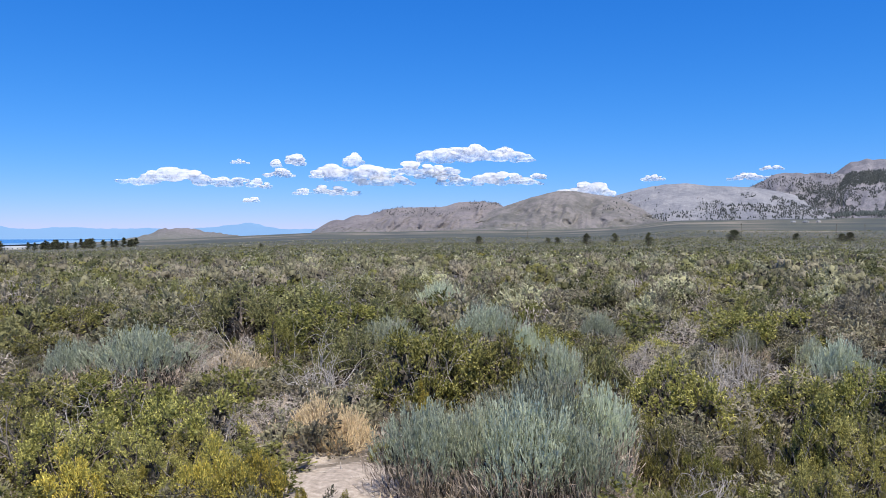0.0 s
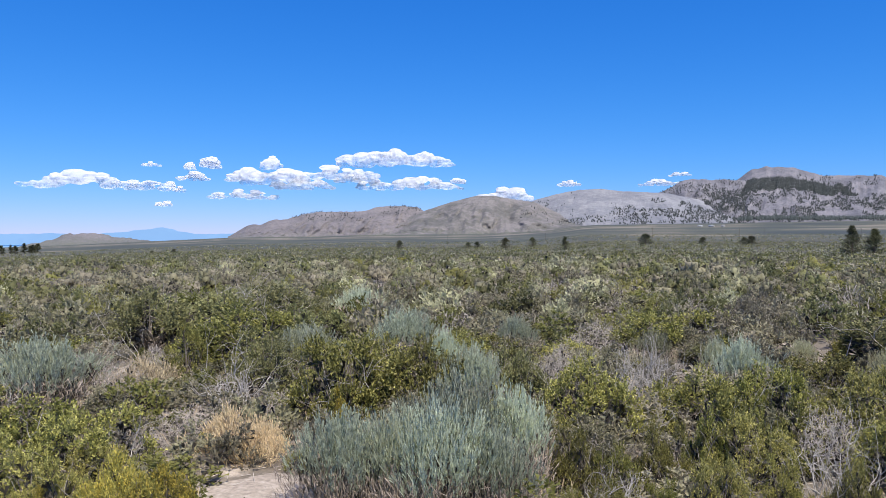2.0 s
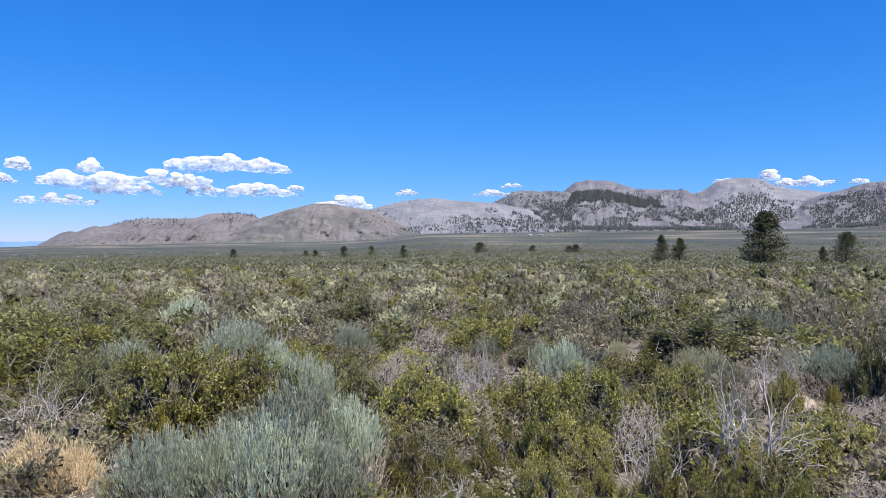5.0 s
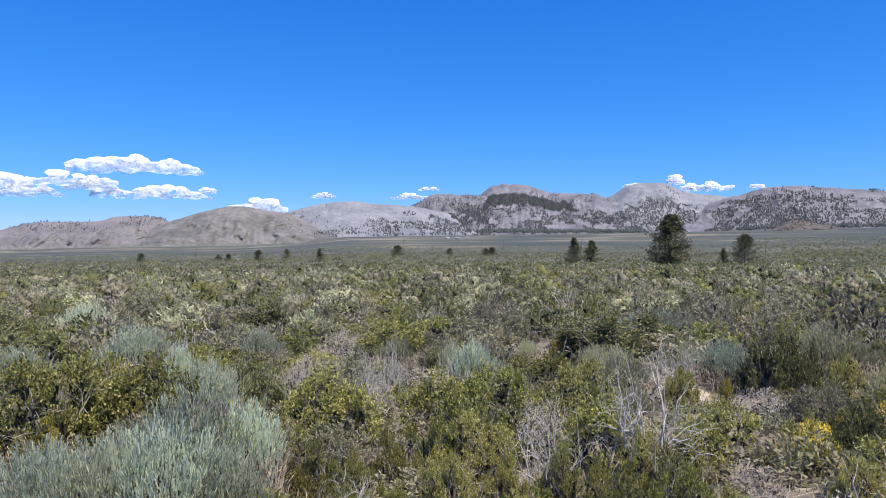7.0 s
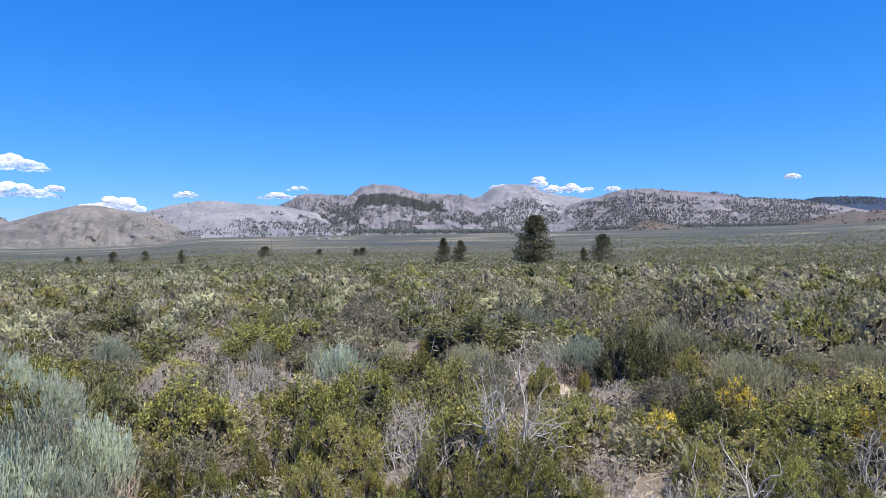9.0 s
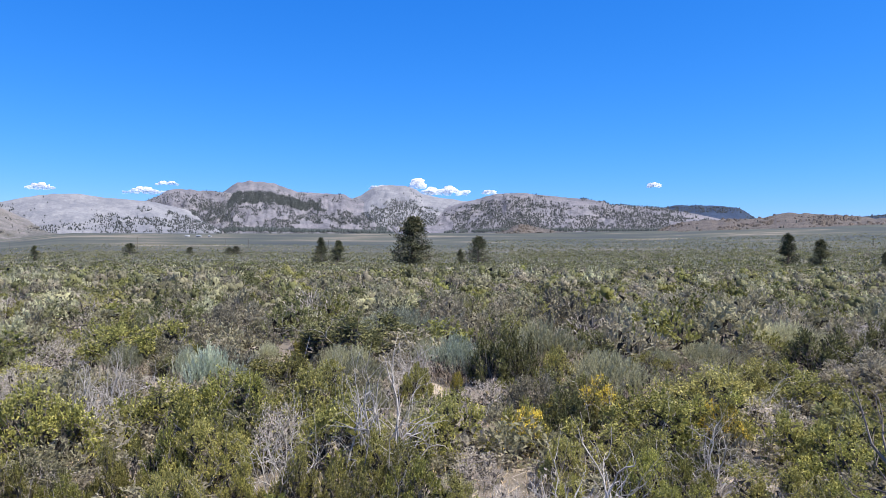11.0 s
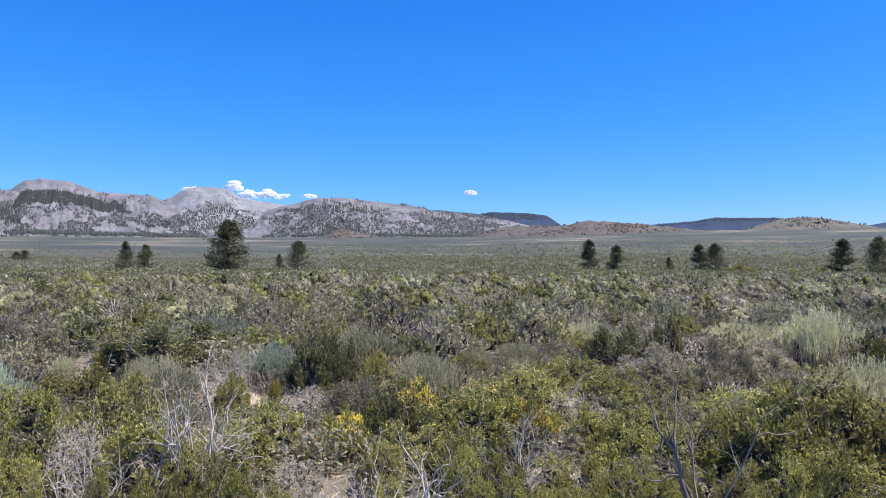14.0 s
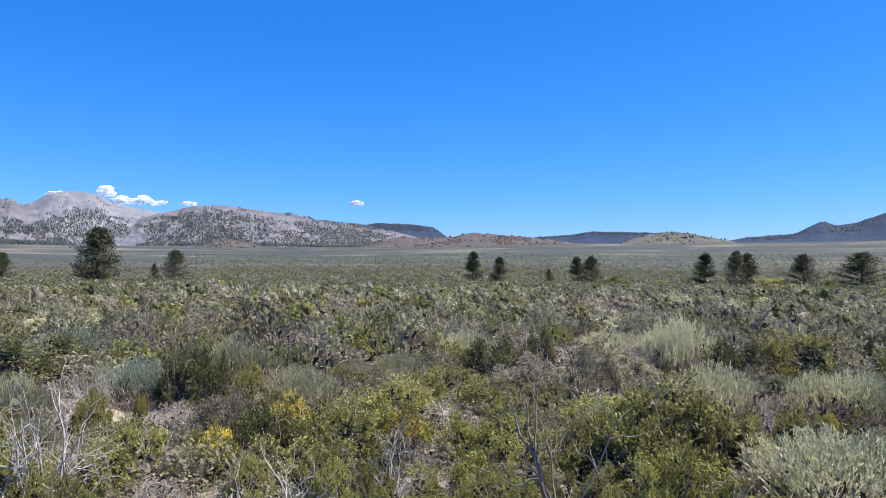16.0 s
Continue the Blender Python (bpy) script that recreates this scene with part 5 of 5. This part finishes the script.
LABELS = {"sage": "silver sagebrush spread over the plain", "green": "olive bitterbrush spread over the plain", "dark": "dark green shrubs spread over the plain", "grey": "half-dry grey shrubs spread over the plain", "rabbit": "yellow-green rabbitbrush over the plain", "bare": "leafless grey shrubs over the plain"}
for kind in LABELS:
    pieces, tint = {}, {}
    for v in range(15):
        rows = make_brush(kind, 300 + v, 1 + v % 3)
        mine = np.nonzero((kk == kind) & (lod == 1 + v % 3))[0][v // 3::5]
        w = np.where(rng.random(len(mine)) < 0.3, rng.uniform(0.95, 1.35, len(mine)), rng.uniform(0.55, 0.95, len(mine)))
        h = w ** 0.7 * rng.uniform(0.65, 1.25, len(mine))
        w, h = np.where(small[mine], w * 0.6, w), np.where(small[mine], h * 0.5, h)
        a = rng.uniform(0, 6.28, len(mine))
        own = rng.uniform(0, 1, len(mine))
        c, s = np.cos(a)[:, None], np.sin(a)[:, None]
        for name, (V, F), mat in rows:
            X = (V[None, :, 0] * c - V[None, :, 1] * s) * w[:, None] + x[mine][:, None]
            Y = (V[None, :, 0] * s + V[None, :, 1] * c) * w[:, None] + y[mine][:, None]
            Z = V[None, :, 2] * h[:, None] + land(x[mine], y[mine])[:, None]
            tint.setdefault((name, mat), []).append(np.repeat(own, len(V)))
            pieces.setdefault((name, mat), []).append((np.stack([X, Y, Z], -1).reshape(-1, 3), (F[None] + len(V) * np.arange(len(mine))[:, None, None]).reshape(-1, F.shape[1])))
    for (name, mat), ps in pieces.items():
        if len(ps):
            ob = thing(kind + "_brush_" + name, mat, *cat(*ps), LABELS[kind], "brush", kind="stuff")
            vary(ob, np.concatenate(tint[name, mat]))


def puffs(x, y, w, h, per, rng, leaf=0.3):
    """Far brush: each plant a loose dome of leaf clumps."""
    n = len(x)
    d = unit(rng.normal(size=(n, per, 3)) + np.array([0, 0, 0.3]))
    d[..., 2] = np.abs(d[..., 2])
    P = d * np.stack([w / 2, w / 2, h * 0.8], -1)[:, None] * rng.uniform(0.6, 1.05, (n, per, 1)) + np.stack([x, y, land(x, y)], -1)[:, None]
    D = rng.normal(0, 0.55, (n, per, 3)) + d * 0.5 + np.array([0, 0, 0.6])
    size = np.repeat(w, per) * leaf
    return leaves((P - 0.3 * unit(D) * (w * leaf)[:, None, None]).reshape(-1, 3), D.reshape(-1, 3), size * rng.uniform(0.7, 1.3, n * per), size * 0.8, rng, d.reshape(-1, 3) + np.array([0, 0, 0.2]), 0.25)


for r0, r1, gap, per, size, leaf, seed, west in ((61, 110, 1.25, 18, 1.3, 0.19, 203, 42), (110, 200, 1.9, 12, 1.9, 0.19, 207, 42), (200, 520, 4.4, 8, 3.4, 0.15, 204, 42), (500, 1000, 11, 5, 5, 0.16, 205, 42), (200, 620, 6.5, 8, 3.6, 0.2, 208, -50), (600, 1500, 15, 6, 6.5, 0.18, 209, -48)):
    x, y, rng = scatter(r0, r1, gap, seed, (-112, west))
    kk = kinds_at(x, y, rng)
    kk[kk == "bare"] = "grey"
    kk[(kk == "sage") & (rng.random(len(kk)) < 0.6)] = "dark"
    kk[(kk == "grey") & (rng.random(len(kk)) < 0.35)] = "dark"
    kk[(kk == "green") & (rng.random(len(kk)) < 0.5)] = "grey"
    hearts = []
    for kind, mat in (("sage", GREENSAGE), ("green", BITTER), ("dark", DARK), ("grey", GREYLEAF), ("rabbit", RABBIT)):
        m = kk == kind
        w = size * rng.uniform(0.6, 1.25, m.sum())
        h = np.minimum(w * rng.uniform(0.5, 0.8, m.sum()), rng.uniform(0.6, 1.2, m.sum()))
        fringe = puffs(x[m], y[m], w, h, per, rng, leaf)
        ob = thing("far_" + kind + "_brush", mat, *fringe, LABELS[kind], "brush", kind="stuff")
        t = rng.uniform(0, 1, m.sum())
        vary(ob, np.repeat(t, per * 3))
        if r1 < 150:
            d = rng.normal(0, 0.3, (m.sum(), 3, 3)) * np.stack([w, w, 0.2 * w], -1)[:, None]
            P = np.stack([x[m], y[m], land(x[m], y[m]) + 0.1 * h], -1)[:, None] + d
            mound = np.stack([x[m], y[m], land(x[m], y[m]) + 0.25 * h], -1)[:, None] + unit(rng.normal(size=(m.sum(), 3, 3))) * np.stack([w * 0.24, w * 0.24, h * 0.18], -1)[:, None]
            vary(thing("far_" + kind + "_mounds", mat, *masses(mound.reshape(-1, 3), np.repeat(np.minimum(w * 0.25, h * 0.5), 3), rng), LABELS[kind], "brush", kind="stuff"), np.repeat(t, 36))
            # dark blades low in each plant paint the shade at its base
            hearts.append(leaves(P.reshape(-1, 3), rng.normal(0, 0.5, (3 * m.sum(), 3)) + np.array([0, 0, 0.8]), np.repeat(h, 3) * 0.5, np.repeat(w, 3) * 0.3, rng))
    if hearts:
        thing("far_brush_core", INNER_SHADE, *cat(*hearts), "dark woody hearts of the far shrubs", "brush", kind="stuff")

# pale mounds of pumice sand among the bushes
PUMICE, n_, l_, b_ = material("pumice_sand")
l_.new(ramp(n_, [(0.35, (0.23, 0.19, 0.15)), (0.55, (0.34, 0.285, 0.23)), (0.7, (0.42, 0.36, 0.30))], noise_tex(n_, l_, 24, 6), l_), b_.inputs["Base Color"])
b_.inputs["Roughness"].default_value = 0.95
bump = n_.new("ShaderNodeBump")
bump.inputs["Strength"].default_value, bump.inputs["Distance"].default_value = 0.6, 0.02
l_.new(noise_tex(n_, l_, 30, 5), bump.inputs["Height"])
l_.new(bump.outputs[0], b_.inputs["Normal"])
for k, (mx, my, mr, mh) in enumerate(((10.2, 3.87, 0.45, 0.27), (8.28, 8.76, 0.65, 0.12), (9.3, -0.45, 0.6, 0.12), (-1.0, 6.75, 0.75, 0.05))):
    V, F = BALLS[2]
    V = V * np.array([mr, mr, mh]) * (1 + 0.10 * fbm(V * 2.2 + 9 * k, 4, 70 + k))[:, None] + np.array([mx, my, float(land(mx, my)) - 0.02])
    thing("sand_mound", PUMICE, V, F, "low pale mound of bare pumice sand between bushes", "sand mound", "sand mounds", soft=True)

# litter: fallen twigs and dry blades between the bushes
rng = np.random.default_rng(206)
r, a = np.sqrt(rng.uniform(16, 225, 5500)), np.radians(rng.uniform(-112, 42, 5500))
lx, ly = -np.sin(a) * r, np.cos(a) * r
A = np.stack([lx, ly, land(lx, ly) + 0.008], -1)
t = rng.uniform(0, 6.28, 5500)
B = A + np.stack([np.cos(t), np.sin(t), rng.uniform(0, 0.3, 5500)], -1) * rng.uniform(0.05, 0.22, 5500)[:, None]
thing("twig_litter", GREYTWIG, *tubes(A, B, 0.004, 0.003), "fallen grey twigs on the sand", "litter", kind="stuff")

n = 42000
r, a = np.sqrt(rng.uniform(18, 240, n)), np.radians(rng.uniform(-112, 42, n))
lx, ly = -np.sin(a) * r, np.cos(a) * r
keep = vnoise(np.stack([lx, ly, 0 * lx], -1) * 1.3, 61) + rng.normal(0, 0.35, n) > -0.25
for bx, by, br in BARE:
    keep &= np.hypot(lx - bx, ly - by) > br
lx, ly = lx[keep], ly[keep]
P = np.stack([lx, ly, land(lx, ly)], -1)
D = rng.normal(0, 0.45, P.shape) + np.array([0, 0, 0.8])
m = rng.random(len(P)) < 0.4
for mask, mat, label in ((m, STRAW, "dry straw-coloured grass stubble between the bushes"), (~m, GREYLEAF, "low grey-brown dead stalks between the bushes")):
    thing("ground_stubble", mat, *leaves(P[mask], D[mask], 0.16 * rng.uniform(0.5, 1.4, mask.sum()), 0.011, rng, D[mask] * 0 + np.array([0, -0.4, 0.8])), label, "dry grass", kind="stuff")
